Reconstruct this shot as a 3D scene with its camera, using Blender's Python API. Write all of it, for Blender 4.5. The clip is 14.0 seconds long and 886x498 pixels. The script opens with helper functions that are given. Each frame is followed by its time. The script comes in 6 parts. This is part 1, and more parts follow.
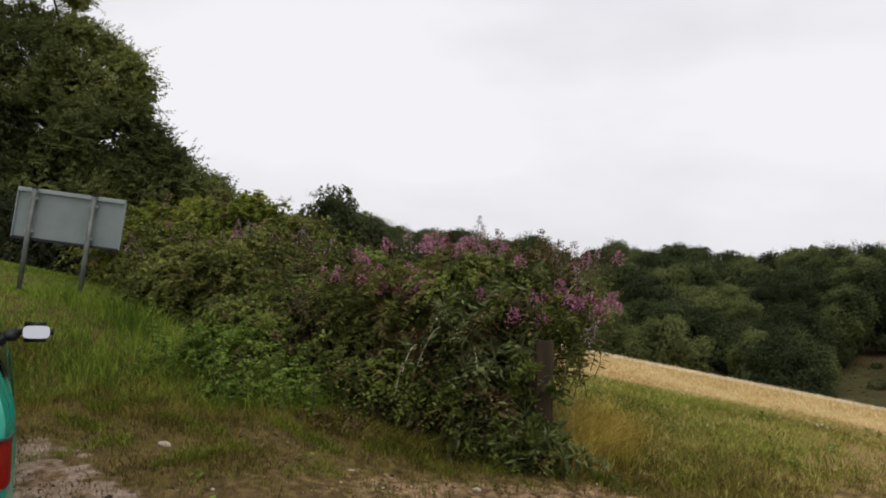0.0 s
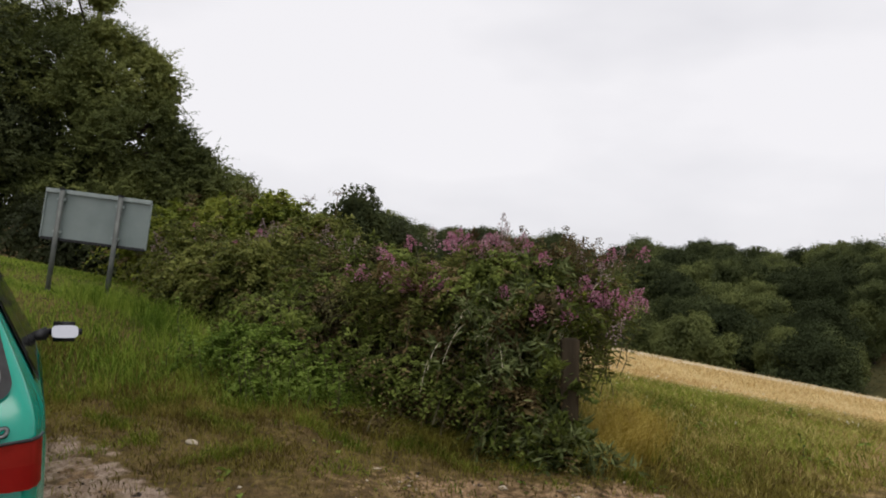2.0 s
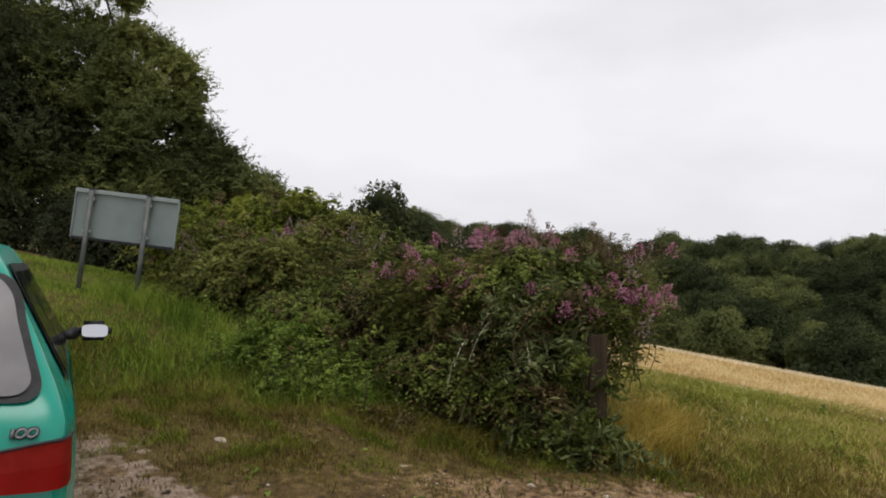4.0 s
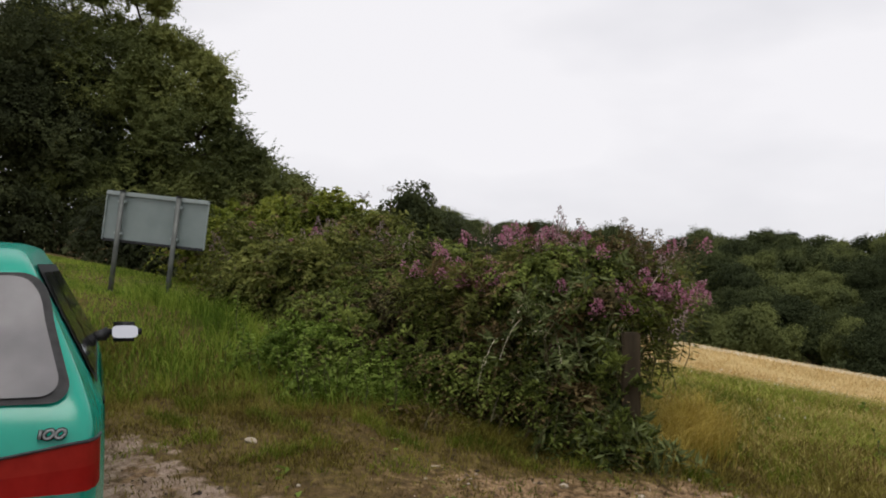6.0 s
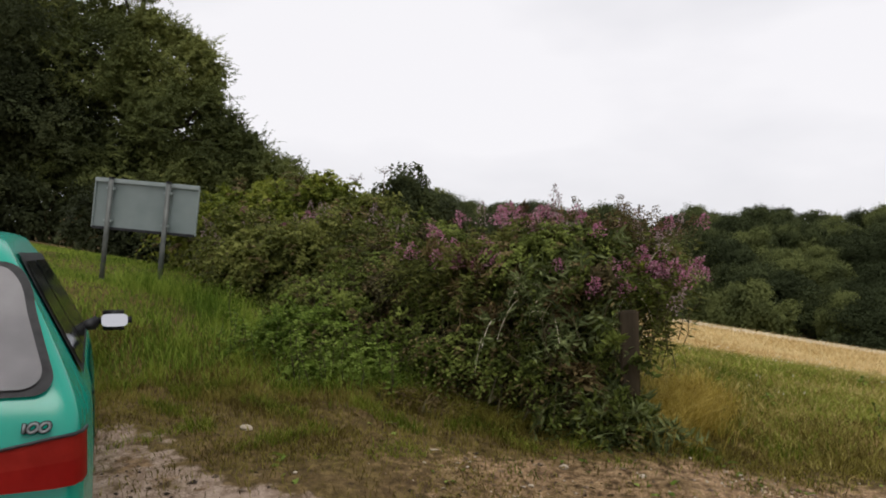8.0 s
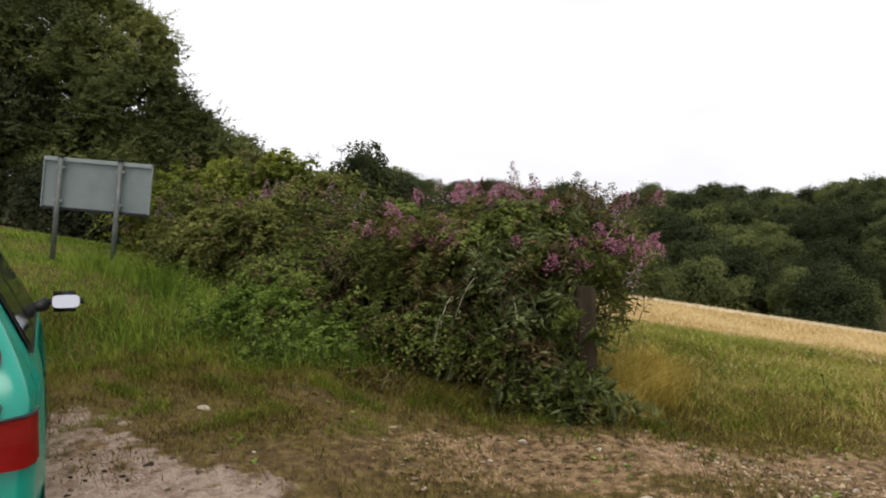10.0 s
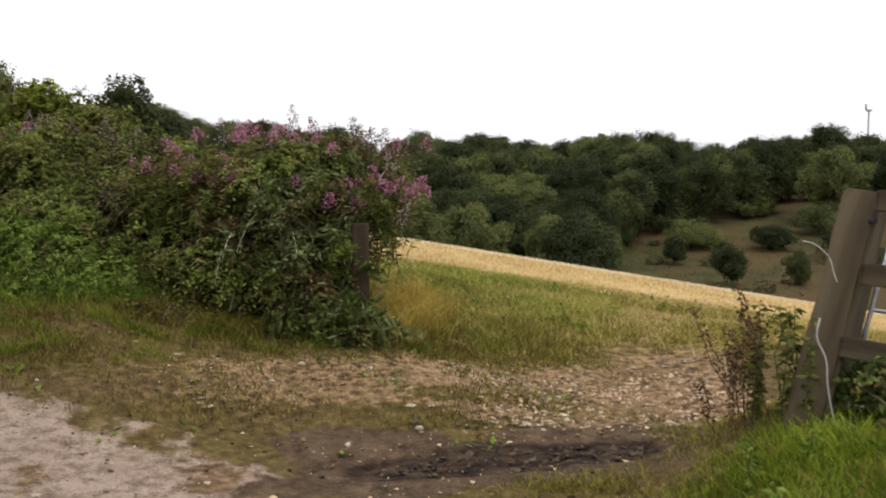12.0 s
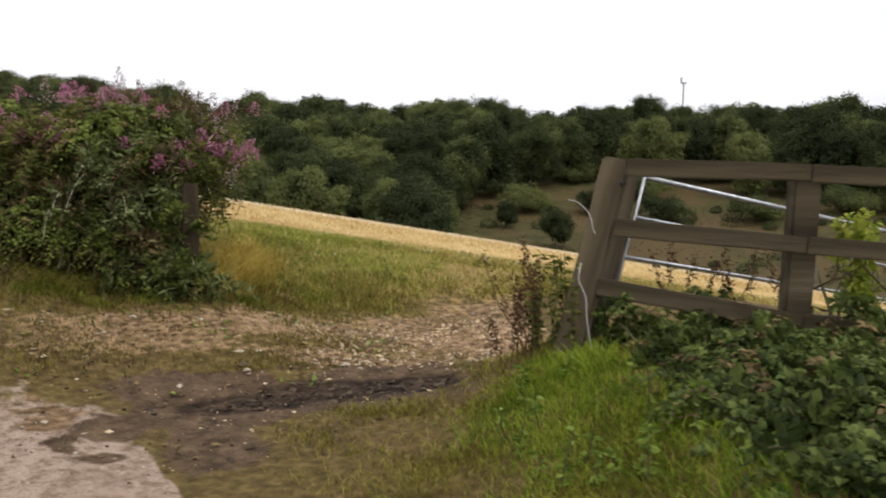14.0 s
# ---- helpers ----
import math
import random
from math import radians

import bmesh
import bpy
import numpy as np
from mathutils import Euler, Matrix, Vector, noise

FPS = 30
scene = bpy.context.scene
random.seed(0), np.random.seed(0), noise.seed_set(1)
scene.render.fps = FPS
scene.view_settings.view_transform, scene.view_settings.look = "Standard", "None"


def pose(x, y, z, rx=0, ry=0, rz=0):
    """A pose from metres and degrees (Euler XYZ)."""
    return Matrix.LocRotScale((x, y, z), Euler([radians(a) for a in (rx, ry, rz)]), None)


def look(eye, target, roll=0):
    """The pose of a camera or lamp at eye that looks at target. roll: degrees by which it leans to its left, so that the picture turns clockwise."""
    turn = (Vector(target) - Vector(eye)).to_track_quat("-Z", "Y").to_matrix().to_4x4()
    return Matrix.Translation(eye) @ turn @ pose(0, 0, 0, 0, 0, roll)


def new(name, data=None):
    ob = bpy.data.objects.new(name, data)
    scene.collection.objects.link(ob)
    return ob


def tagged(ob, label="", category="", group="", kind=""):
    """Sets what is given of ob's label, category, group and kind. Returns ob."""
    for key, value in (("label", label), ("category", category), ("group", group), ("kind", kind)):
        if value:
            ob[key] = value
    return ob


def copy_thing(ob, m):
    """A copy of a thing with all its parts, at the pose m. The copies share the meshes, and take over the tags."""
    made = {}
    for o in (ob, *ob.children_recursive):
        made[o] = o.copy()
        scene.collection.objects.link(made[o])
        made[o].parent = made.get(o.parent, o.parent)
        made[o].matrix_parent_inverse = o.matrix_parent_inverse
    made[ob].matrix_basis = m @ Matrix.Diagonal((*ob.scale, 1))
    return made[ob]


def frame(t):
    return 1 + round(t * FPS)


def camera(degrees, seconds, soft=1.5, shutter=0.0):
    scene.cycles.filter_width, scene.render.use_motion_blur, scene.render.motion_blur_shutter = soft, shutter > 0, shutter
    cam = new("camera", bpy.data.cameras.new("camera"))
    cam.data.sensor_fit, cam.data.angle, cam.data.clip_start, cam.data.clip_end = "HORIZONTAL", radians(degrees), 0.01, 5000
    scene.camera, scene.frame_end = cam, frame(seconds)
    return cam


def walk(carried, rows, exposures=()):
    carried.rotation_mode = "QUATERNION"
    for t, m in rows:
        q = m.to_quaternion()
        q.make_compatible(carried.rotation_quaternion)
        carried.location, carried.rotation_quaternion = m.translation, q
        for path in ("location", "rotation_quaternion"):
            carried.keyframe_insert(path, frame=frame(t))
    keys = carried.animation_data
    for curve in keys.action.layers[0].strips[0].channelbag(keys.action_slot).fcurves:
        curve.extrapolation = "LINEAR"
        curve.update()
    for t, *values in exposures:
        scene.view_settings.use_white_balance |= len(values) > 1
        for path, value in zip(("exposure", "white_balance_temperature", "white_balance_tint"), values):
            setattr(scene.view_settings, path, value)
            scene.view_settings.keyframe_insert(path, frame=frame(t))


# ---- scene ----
cam = camera(55.19, 14.0, soft=1.9, shutter=0.4)
# seconds, place, turn in degrees
ROWS = [
    (0.0, 0.000, -0.000, 1.400, 93.10, -1.60, -0.09),
    (0.5, 0.002, -0.005, 1.402, 93.05, -1.52, 0.21),
    (1.0, -0.005, -0.001, 1.406, 92.99, -1.52, 0.59),
    (1.5, 0.004, 0.017, 1.403, 92.96, -1.40, 1.10),
    (2.0, -0.007, 0.017, 1.397, 92.93, -1.27, 1.50),
    (2.5, -0.007, 0.017, 1.404, 92.82, -1.22, 1.94),
    (3.0, -0.004, 0.030, 1.407, 92.73, -1.12, 2.46),
    (5.5, -0.012, 0.046, 1.401, 92.56, -0.64, 4.67),
    (6.0, -0.007, 0.099, 1.397, 92.56, -0.42, 5.30),
    (6.5, -0.006, 0.155, 1.401, 92.32, -0.12, 5.67),
    (7.0, 0.001, 0.185, 1.389, 91.98, 0.45, 5.74),
    (9.5, -0.043, 0.195, 1.400, 90.36, 0.79, 3.17),
    (10.0, -0.010, 0.200, 1.386, 89.87, 1.11, 2.20),
    (10.5, 0.060, 0.270, 1.382, 88.94, 1.04, -0.31),
    (11.0, -0.034, 0.074, 1.375, 87.74, 0.19, -6.53),
    (11.5, -0.081, -0.091, 1.348, 86.76, 0.06, -10.95),
    (12.0, -0.100, -0.296, 1.343, 86.02, -0.05, -13.12),
    (12.5, -0.199, -0.455, 1.333, 85.59, -0.70, -15.67),
    (13.0, -0.265, -0.580, 1.325, 85.04, -1.25, -18.91),
    (13.5, -0.267, -0.753, 1.338, 84.37, -1.22, -21.80),
    (14.0, -0.160, -0.915, 1.350, 83.65, -0.83, -23.95),
]
walk(cam, [(t, pose(x, y, z, rx, ry, rz)) for t, x, y, z, rx, ry, rz in ROWS],
     exposures=[(0.0, 0.0), (7.0, 0.02), (9.5, 0.19), (10.3, 0.34), (11.2, 0.46), (12.0, 0.40), (12.5, 0.28), (13.0, 0.18), (13.5, 0.22), (14.0, 0.42)])

# ---- sky and light: a bright overcast day ----
SUN_ELEV, SUN_TURN = radians(68), radians(150)
world = bpy.data.worlds.new("overcast_sky")
scene.world = world
world.use_nodes = True
wn, wl = world.node_tree.nodes, world.node_tree.links
wn.clear()
w_out = wn.new("ShaderNodeOutputWorld")
w_sky = wn.new("ShaderNodeTexSky")
w_sky.sky_type, w_sky.sun_disc = "NISHITA", False
w_sky.sun_elevation, w_sky.sun_rotation = SUN_ELEV, SUN_TURN
w_skybg = wn.new("ShaderNodeBackground")
w_skybg.inputs[1].default_value = 0.05
w_co = wn.new("ShaderNodeTexCoord")
w_map = wn.new("ShaderNodeMapping")
w_map.inputs["Scale"].default_value = (1.0, 1.0, 2.6)
w_noise = wn.new("ShaderNodeTexNoise")
w_noise.inputs["Scale"].default_value, w_noise.inputs["Detail"].default_value = 1.7, 5.0
w_noise.inputs["Roughness"].default_value = 0.45
w_ramp = wn.new("ShaderNodeValToRGB")
w_ramp.color_ramp.elements[0].position, w_ramp.color_ramp.elements[0].color = 0.36, (0.66, 0.66, 0.705, 1)
w_ramp.color_ramp.elements[1].position, w_ramp.color_ramp.elements[1].color = 0.62, (0.91, 0.895, 0.925, 1)
w_cloud = wn.new("ShaderNodeBackground")
w_cloud.inputs[1].default_value = 1.05
w_add = wn.new("ShaderNodeMixShader")
w_add.inputs[0].default_value = 0.93
wl.new(w_co.outputs["Generated"], w_map.inputs["Vector"])
wl.new(w_map.outputs[0], w_noise.inputs["Vector"])
wl.new(w_noise.outputs["Fac"], w_ramp.inputs[0])
wl.new(w_ramp.outputs[0], w_cloud.inputs[0])
wl.new(w_sky.outputs[0], w_skybg.inputs[0])
wl.new(w_skybg.outputs[0], w_add.inputs[1])
wl.new(w_cloud.outputs[0], w_add.inputs[2])
wl.new(w_add.outputs[0], w_out.inputs[0])

sun_lamp = bpy.data.lights.new("sun", "SUN")
sun_lamp.energy, sun_lamp.angle, sun_lamp.color = 1.15, radians(30), (1.0, 0.97, 0.93)
sun = new("sun", sun_lamp)
sun.matrix_world = look((0, 0, 50), (50 * math.cos(SUN_ELEV) * -math.sin(SUN_TURN), 50 * math.cos(SUN_ELEV) * -math.cos(SUN_TURN), 50 - 50 * math.sin(SUN_ELEV)))


# ---- materials ----
def material(name, colors, scale=8.0, rough=0.8, metal=0.0, bump=0.0, bump_scale=40.0, stretch=(1, 1, 1), translucent=0.0, island=0.0,
             spec=0.3, detail=6.0, per_object=0.0):
    """Noise between two or three colours, a second finer noise, bump; leaves vary by island and let light through."""
    m = bpy.data.materials.new(name)
    m.use_nodes = True
    n, l = m.node_tree.nodes, m.node_tree.links
    b = n["Principled BSDF"]
    b.inputs["Roughness"].default_value, b.inputs["Metallic"].default_value = rough, metal
    b.inputs["Specular IOR Level"].default_value = spec
    co = n.new("ShaderNodeTexCoord")
    mp = n.new("ShaderNodeMapping")
    mp.inputs["Scale"].default_value = stretch
    l.new(co.outputs["Object"], mp.inputs["Vector"])
    big = n.new("ShaderNodeTexNoise")
    big.inputs["Scale"].default_value, big.inputs["Detail"].default_value = scale, detail
    l.new(mp.outputs[0], big.inputs["Vector"])
    fac = big.outputs["Fac"]
    for share, of_island in ((island, True), (per_object, False)):
        if not share:
            continue
        src = n.new("ShaderNodeNewGeometry").outputs["Random Per Island"] if of_island else n.new("ShaderNodeObjectInfo").outputs["Random"]
        mix = n.new("ShaderNodeMath")
        mix.operation = "MULTIPLY_ADD"
        mix.inputs[1].default_value = share
        l.new(src, mix.inputs[0])
        sub = n.new("ShaderNodeMath")
        sub.operation = "SUBTRACT"
        sub.inputs[1].default_value = 0.5 * share
        l.new(fac, sub.inputs[0])
        l.new(sub.outputs[0], mix.inputs[2])
        fac = mix.outputs[0]
    ramp = n.new("ShaderNodeValToRGB")
    e = ramp.color_ramp.elements
    while len(e) < len(colors):
        e.new(0.5)
    for i, c in enumerate(colors):
        e[i].position, e[i].color = 0.32 + 0.36 * i / max(1, len(colors) - 1), (*c, 1)
    l.new(fac, ramp.inputs[0])
    l.new(ramp.outputs[0], b.inputs["Base Color"])
    if bump:
        fine = n.new("ShaderNodeTexNoise")
        fine.inputs["Scale"].default_value, fine.inputs["Detail"].default_value = bump_scale, 8.0
        l.new(mp.outputs[0], fine.inputs["Vector"])
        bp = n.new("ShaderNodeBump")
        bp.inputs["Strength"].default_value, bp.inputs["Distance"].default_value = bump, 0.01
        l.new(fine.outputs["Fac"], bp.inputs["Height"])
        l.new(bp.outputs[0], b.inputs["Normal"])
    if translucent:
        tr = n.new("ShaderNodeBsdfTranslucent")
        l.new(ramp.outputs[0], tr.inputs["Color"])
        ms = n.new("ShaderNodeMixShader")
        ms.inputs[0].default_value = translucent
        l.new(b.outputs[0], ms.inputs[1])
        l.new(tr.outputs[0], ms.inputs[2])
        l.new(ms.outputs[0], n["Material Output"].inputs[0])
    return m


def leaf_mat(name, colors, scale=1.2, tr=0.35, rough=0.6, island=0.5, per_object=0.0):
    return material(name, colors, scale=scale, rough=rough, translucent=tr, island=island, spec=0.09, detail=3.0, per_object=per_object)


M_BRAMBLE = leaf_mat("bramble_leaf", [(0.042, 0.053, 0.013), (0.114, 0.143, 0.029), (0.245, 0.290, 0.066)], scale=2.6, island=0.30)
M_BRAMBLE_LOW = leaf_mat("bramble_leaf_low", [(0.028, 0.042, 0.012), (0.076, 0.106, 0.026), (0.18, 0.22, 0.06)], scale=3.4, island=0.35)
M_HAZEL = leaf_mat("hedge_leaf_yellow_green", [(0.070, 0.090, 0.014), (0.150, 0.182, 0.026), (0.27, 0.29, 0.05)], scale=1.6, island=0.32)
M_HEDGE = leaf_mat("hedge_leaf", [(0.056, 0.064, 0.017), (0.136, 0.150, 0.035), (0.245, 0.255, 0.068)], scale=1.9, island=0.32)
M_NETTLE = leaf_mat("nettle_leaf", [(0.082, 0.130, 0.018), (0.178, 0.255, 0.040), (0.31, 0.40, 0.088)], island=0.35)
M_TREE = leaf_mat("tree_leaf", [(0.060, 0.074, 0.027), (0.142, 0.165, 0.052), (0.29, 0.31, 0.095)], scale=0.5, island=0.10)
# leaf tone of dark trees, also used to paint shade along the wood edge
M_DARKTREE_SHADE = leaf_mat("dark_tree_and_shade_leaf", [(0.028, 0.034, 0.016), (0.058, 0.070, 0.029), (0.108, 0.124, 0.052)], scale=0.5, island=0.10)
M_WOOD_FAR = leaf_mat("far_wood_leaf", [(0.046, 0.058, 0.025), (0.088, 0.106, 0.041), (0.170, 0.190, 0.064)], scale=0.14, tr=0.30, rough=0.9, island=0.06, per_object=0.50)
M_SCRUB = leaf_mat("slope_scrub_leaf", [(0.080, 0.066, 0.024), (0.130, 0.104, 0.040), (0.19, 0.148, 0.06)], scale=0.12)
M_GRASS = leaf_mat("grass_blade", [(0.066, 0.096, 0.009), (0.140, 0.185, 0.017), (0.26, 0.29, 0.045)], scale=1.3)
M_GRASS_LUSH = leaf_mat("lush_grass_blade", [(0.085, 0.150, 0.009), (0.185, 0.280, 0.017), (0.35, 0.42, 0.05)], scale=2.2)
M_GRASS_BANK = leaf_mat("bank_grass_blade", [(0.080, 0.135, 0.015), (0.178, 0.262, 0.032), (0.32, 0.39, 0.065)], scale=1.4)
M_MARGIN = leaf_mat("margin_grass_blade", [(0.22, 0.182, 0.050), (0.38, 0.315, 0.092), (0.56, 0.475, 0.17)], scale=1.2)
M_GRASS_SHORT = leaf_mat("short_grass_blade", [(0.090, 0.064, 0.018), (0.168, 0.140, 0.028), (0.28, 0.242, 0.058)], scale=2.2)
M_MARGIN_GREEN = leaf_mat("green_margin_blade", [(0.120, 0.152, 0.019), (0.240, 0.285, 0.040), (0.40, 0.43, 0.09)], scale=0.9, island=0.3)
M_TRODDEN = leaf_mat("trodden_grass_blade", [(0.13, 0.100, 0.024), (0.225, 0.205, 0.034), (0.36, 0.33, 0.072)], scale=2.4)
M_GRASS_DRY = leaf_mat("dry_grass_blade", [(0.24, 0.17, 0.030), (0.43, 0.33, 0.055), (0.62, 0.48, 0.13)], scale=2.0)
M_WHEAT = leaf_mat("ripe_wheat", [(0.50, 0.345, 0.145), (0.67, 0.495, 0.235), (0.80, 0.655, 0.37)], scale=0.5)
M_STUBBLE = leaf_mat("bleached_straw", [(0.56, 0.48, 0.33), (0.72, 0.64, 0.48)], scale=0.7, tr=0.1)
M_DEADLEAF = leaf_mat("dead_bramble_leaf", [(0.056, 0.038, 0.016), (0.118, 0.082, 0.034), (0.21, 0.155, 0.066)], scale=3.0, tr=0.15)
M_LIME = leaf_mat("lime_green_leaf", [(0.15, 0.19, 0.020), (0.28, 0.34, 0.038), (0.44, 0.47, 0.09)], scale=3.0, tr=0.45)
# old brown leaf, its dark tone also painting the shade inside the brambles
M_OLDLEAF_SHADE = leaf_mat("old_bramble_leaf_and_shade", [(0.034, 0.029, 0.014), (0.074, 0.064, 0.028), (0.14, 0.122, 0.055)], scale=2.6, tr=0.2, island=0.3)
M_LANCE = leaf_mat("narrow_hedge_leaf", [(0.050, 0.064, 0.024), (0.122, 0.148, 0.052), (0.27, 0.31, 0.125)], scale=3.0, island=0.35)
M_DEAD = leaf_mat("dead_stalk", [(0.06, 0.036, 0.02), (0.13, 0.078, 0.035), (0.20, 0.13, 0.06)], tr=0.1)
M_PINK = leaf_mat("pink_petal", [(0.40, 0.14, 0.225), (0.52, 0.235, 0.325), (0.62, 0.38, 0.44)], scale=2.0, tr=0.35)
M_SEED = leaf_mat("pale_seed_fluff", [(0.26, 0.17, 0.17), (0.38, 0.27, 0.27), (0.50, 0.40, 0.38)], tr=0.35)
M_BARK = material("bark", [(0.03, 0.024, 0.018), (0.075, 0.06, 0.045)], scale=6, bump=0.8, bump_scale=18, stretch=(1, 1, 0.3))
M_STEM = material("green_brown_stem", [(0.06, 0.055, 0.025), (0.13, 0.11, 0.05)], scale=12, bump=0.3)
M_TIMBER = material("weathered_timber", [(0.048, 0.037, 0.020), (0.105, 0.081, 0.046), (0.185, 0.147, 0.092)], scale=5, bump=0.7, bump_scale=30, stretch=(1, 1, 0.15), rough=0.9)
M_OLDPOST = material("old_dark_timber", [(0.030, 0.022, 0.012), (0.070, 0.051, 0.029), (0.13, 0.098, 0.058)], scale=7, bump=0.8, bump_scale=30, stretch=(1, 1, 0.15), rough=0.9)
M_RAIL = material("weathered_rail_timber", [(0.032, 0.024, 0.013), (0.068, 0.052, 0.029), (0.122, 0.096, 0.057)], scale=5, bump=0.7, bump_scale=30, stretch=(0.12, 1, 1), rough=0.9)
M_GALV = material("galvanised_steel", [(0.30, 0.31, 0.33), (0.50, 0.51, 0.53)], scale=25, rough=0.4, metal=0.85, bump=0.15)
M_SIGN = material("sign_back_aluminium", [(0.185, 0.222, 0.215), (0.255, 0.295, 0.285)], scale=2.5, rough=0.55, metal=0.2, bump=0.1, bump_scale=60)
M_SIGNRAIL = material("sign_channel", [(0.26, 0.30, 0.29), (0.36, 0.40, 0.385)], scale=6, rough=0.5, metal=0.3)
M_POST = material("grey_steel_post", [(0.10, 0.108, 0.10), (0.165, 0.172, 0.158)], scale=9, rough=0.55, metal=0.4)
M_STONE = material("pale_flint", [(0.11, 0.074, 0.044), (0.24, 0.168, 0.108), (0.46, 0.385, 0.29)], scale=14, bump=0.5, bump_scale=60, island=0.9, rough=0.85)
M_CHIP = material("tan_chippings", [(0.19, 0.117, 0.062), (0.38, 0.252, 0.138), (0.58, 0.445, 0.285)], scale=14, bump=0.5, bump_scale=60, island=0.9, rough=0.85)
M_CLOD = material("dark_earth_clod", [(0.028, 0.019, 0.013), (0.062, 0.043, 0.028), (0.115, 0.083, 0.056)], scale=10, bump=0.8, bump_scale=60, island=0.6, rough=0.9)
M_SEAL = material("grey_window_surround", [(0.035, 0.034, 0.036), (0.06, 0.058, 0.06)], scale=20, rough=0.4)
M_BADGE = material("silver_badge", [(0.12, 0.13, 0.13), (0.30, 0.32, 0.32)], scale=60, rough=0.35)
M_ROPE = material("pale_rope", [(0.36, 0.34, 0.32), (0.56, 0.53, 0.50)], scale=40, rough=0.7, bump=0.4, bump_scale=200)
M_PAINT = material("teal_car_paint", [(0.006, 0.275, 0.195), (0.010, 0.33, 0.235)], scale=3, rough=0.22, spec=0.5)
M_BLACK = material("black_plastic", [(0.012, 0.012, 0.013), (0.03, 0.03, 0.032)], scale=30, rough=0.5, bump=0.1)
# pale mottled base colour stands in for sky reflected in the opaque pane
M_REARGLASS = material("rear_glass_painted_reflection", [(0.17, 0.16, 0.17), (0.29, 0.27, 0.28), (0.44, 0.42, 0.43)], scale=1.6, rough=0.26, spec=0.6)
M_GLASS = material("tinted_car_glass", [(0.03, 0.035, 0.035), (0.05, 0.052, 0.053)], scale=2, rough=0.05, spec=0.9)
M_LAMP = material("red_lamp_lens", [(0.36, 0.010, 0.008), (0.46, 0.018, 0.012)], scale=20, rough=0.4, spec=0.25)
M_LAMP2 = material("smoked_red_lamp_lens", [(0.40, 0.022, 0.014), (0.50, 0.034, 0.022)], scale=20, rough=0.4, spec=0.25)
M_MIRROR = material("mirror_glass", [(0.66, 0.66, 0.68), (0.72, 0.72, 0.74)], scale=2, rough=0.06, metal=1.0)
M_CHROME = material("dull_chrome", [(0.40, 0.41, 0.42), (0.55, 0.56, 0.57)], scale=9, rough=0.25, metal=0.9)
M_RUBBER = material("tyre_rubber", [(0.012, 0.012, 0.012), (0.025, 0.024, 0.023)], scale=20, rough=0.85, bump=0.3)
M_SEAT = material("grey_seat_cloth", [(0.10, 0.10, 0.105), (0.16, 0.16, 0.165)], scale=20, rough=0.9)
M_WHITE = material("white_plastic", [(0.62, 0.63, 0.64), (0.74, 0.75, 0.76)], scale=6, rough=0.45)
M_MAYWEED = material("cream_petal", [(0.62, 0.58, 0.40), (0.78, 0.75, 0.58)], scale=9, rough=0.8)
M_MAST = material("pale_mast_steel", [(0.45, 0.47, 0.50), (0.58, 0.60, 0.62)], scale=2, rough=0.6)


# ---- mesh helpers ----
def tri_mesh(name, verts, tris, smooth=False):
    me = bpy.data.meshes.new(name)
    verts, tris = np.asarray(verts, np.float32), np.asarray(tris, np.int32)
    me.vertices.add(len(verts))
    me.vertices.foreach_set("co", verts.ravel())
    me.loops.add(tris.size)
    me.loops.foreach_set("vertex_index", tris.ravel())
    me.polygons.add(len(tris))
    me.polygons.foreach_set("loop_start", np.arange(0, tris.size, 3, dtype=np.int32))
    me.polygons.foreach_set("use_smooth", np.full(len(tris), smooth))
    me.update()
    return me


def part_np(name, geo, mat, parent=None, label="", smooth=False):
    ob = new(name, tri_mesh(name, geo[0], geo[1], smooth))
    ob.data.materials.append(mat)
    ob.parent = parent
    return tagged(ob, label)


def part(name, bm, mat, parent=None, label="", smooth=False):
    me = bpy.data.meshes.new(name)
    bmesh.ops.recalc_face_normals(bm, faces=bm.faces[:])
    for f in bm.faces:
        f.smooth = smooth
    bm.to_mesh(me)
    bm.free()
    me.materials.append(mat)
    ob = new(name, me)
    ob.parent = parent
    return tagged(ob, label)


def thing(name, m, label, category, group="", kind=""):
    ob = new(name)
    ob.empty_display_size = 0.1
    ob.matrix_basis = m
    return tagged(ob, label, category, group, kind)


def join_geo(*geos):
    vs, fs, k = [], [], 0
    for v, f in geos:
        vs.append(v)
        fs.append(np.asarray(f) + k)
        k += len(v)
    return np.concatenate(vs), np.concatenate(fs)


def unit(a):
    return a / (np.linalg.norm(a, axis=1, keepdims=True) + 1e-9)


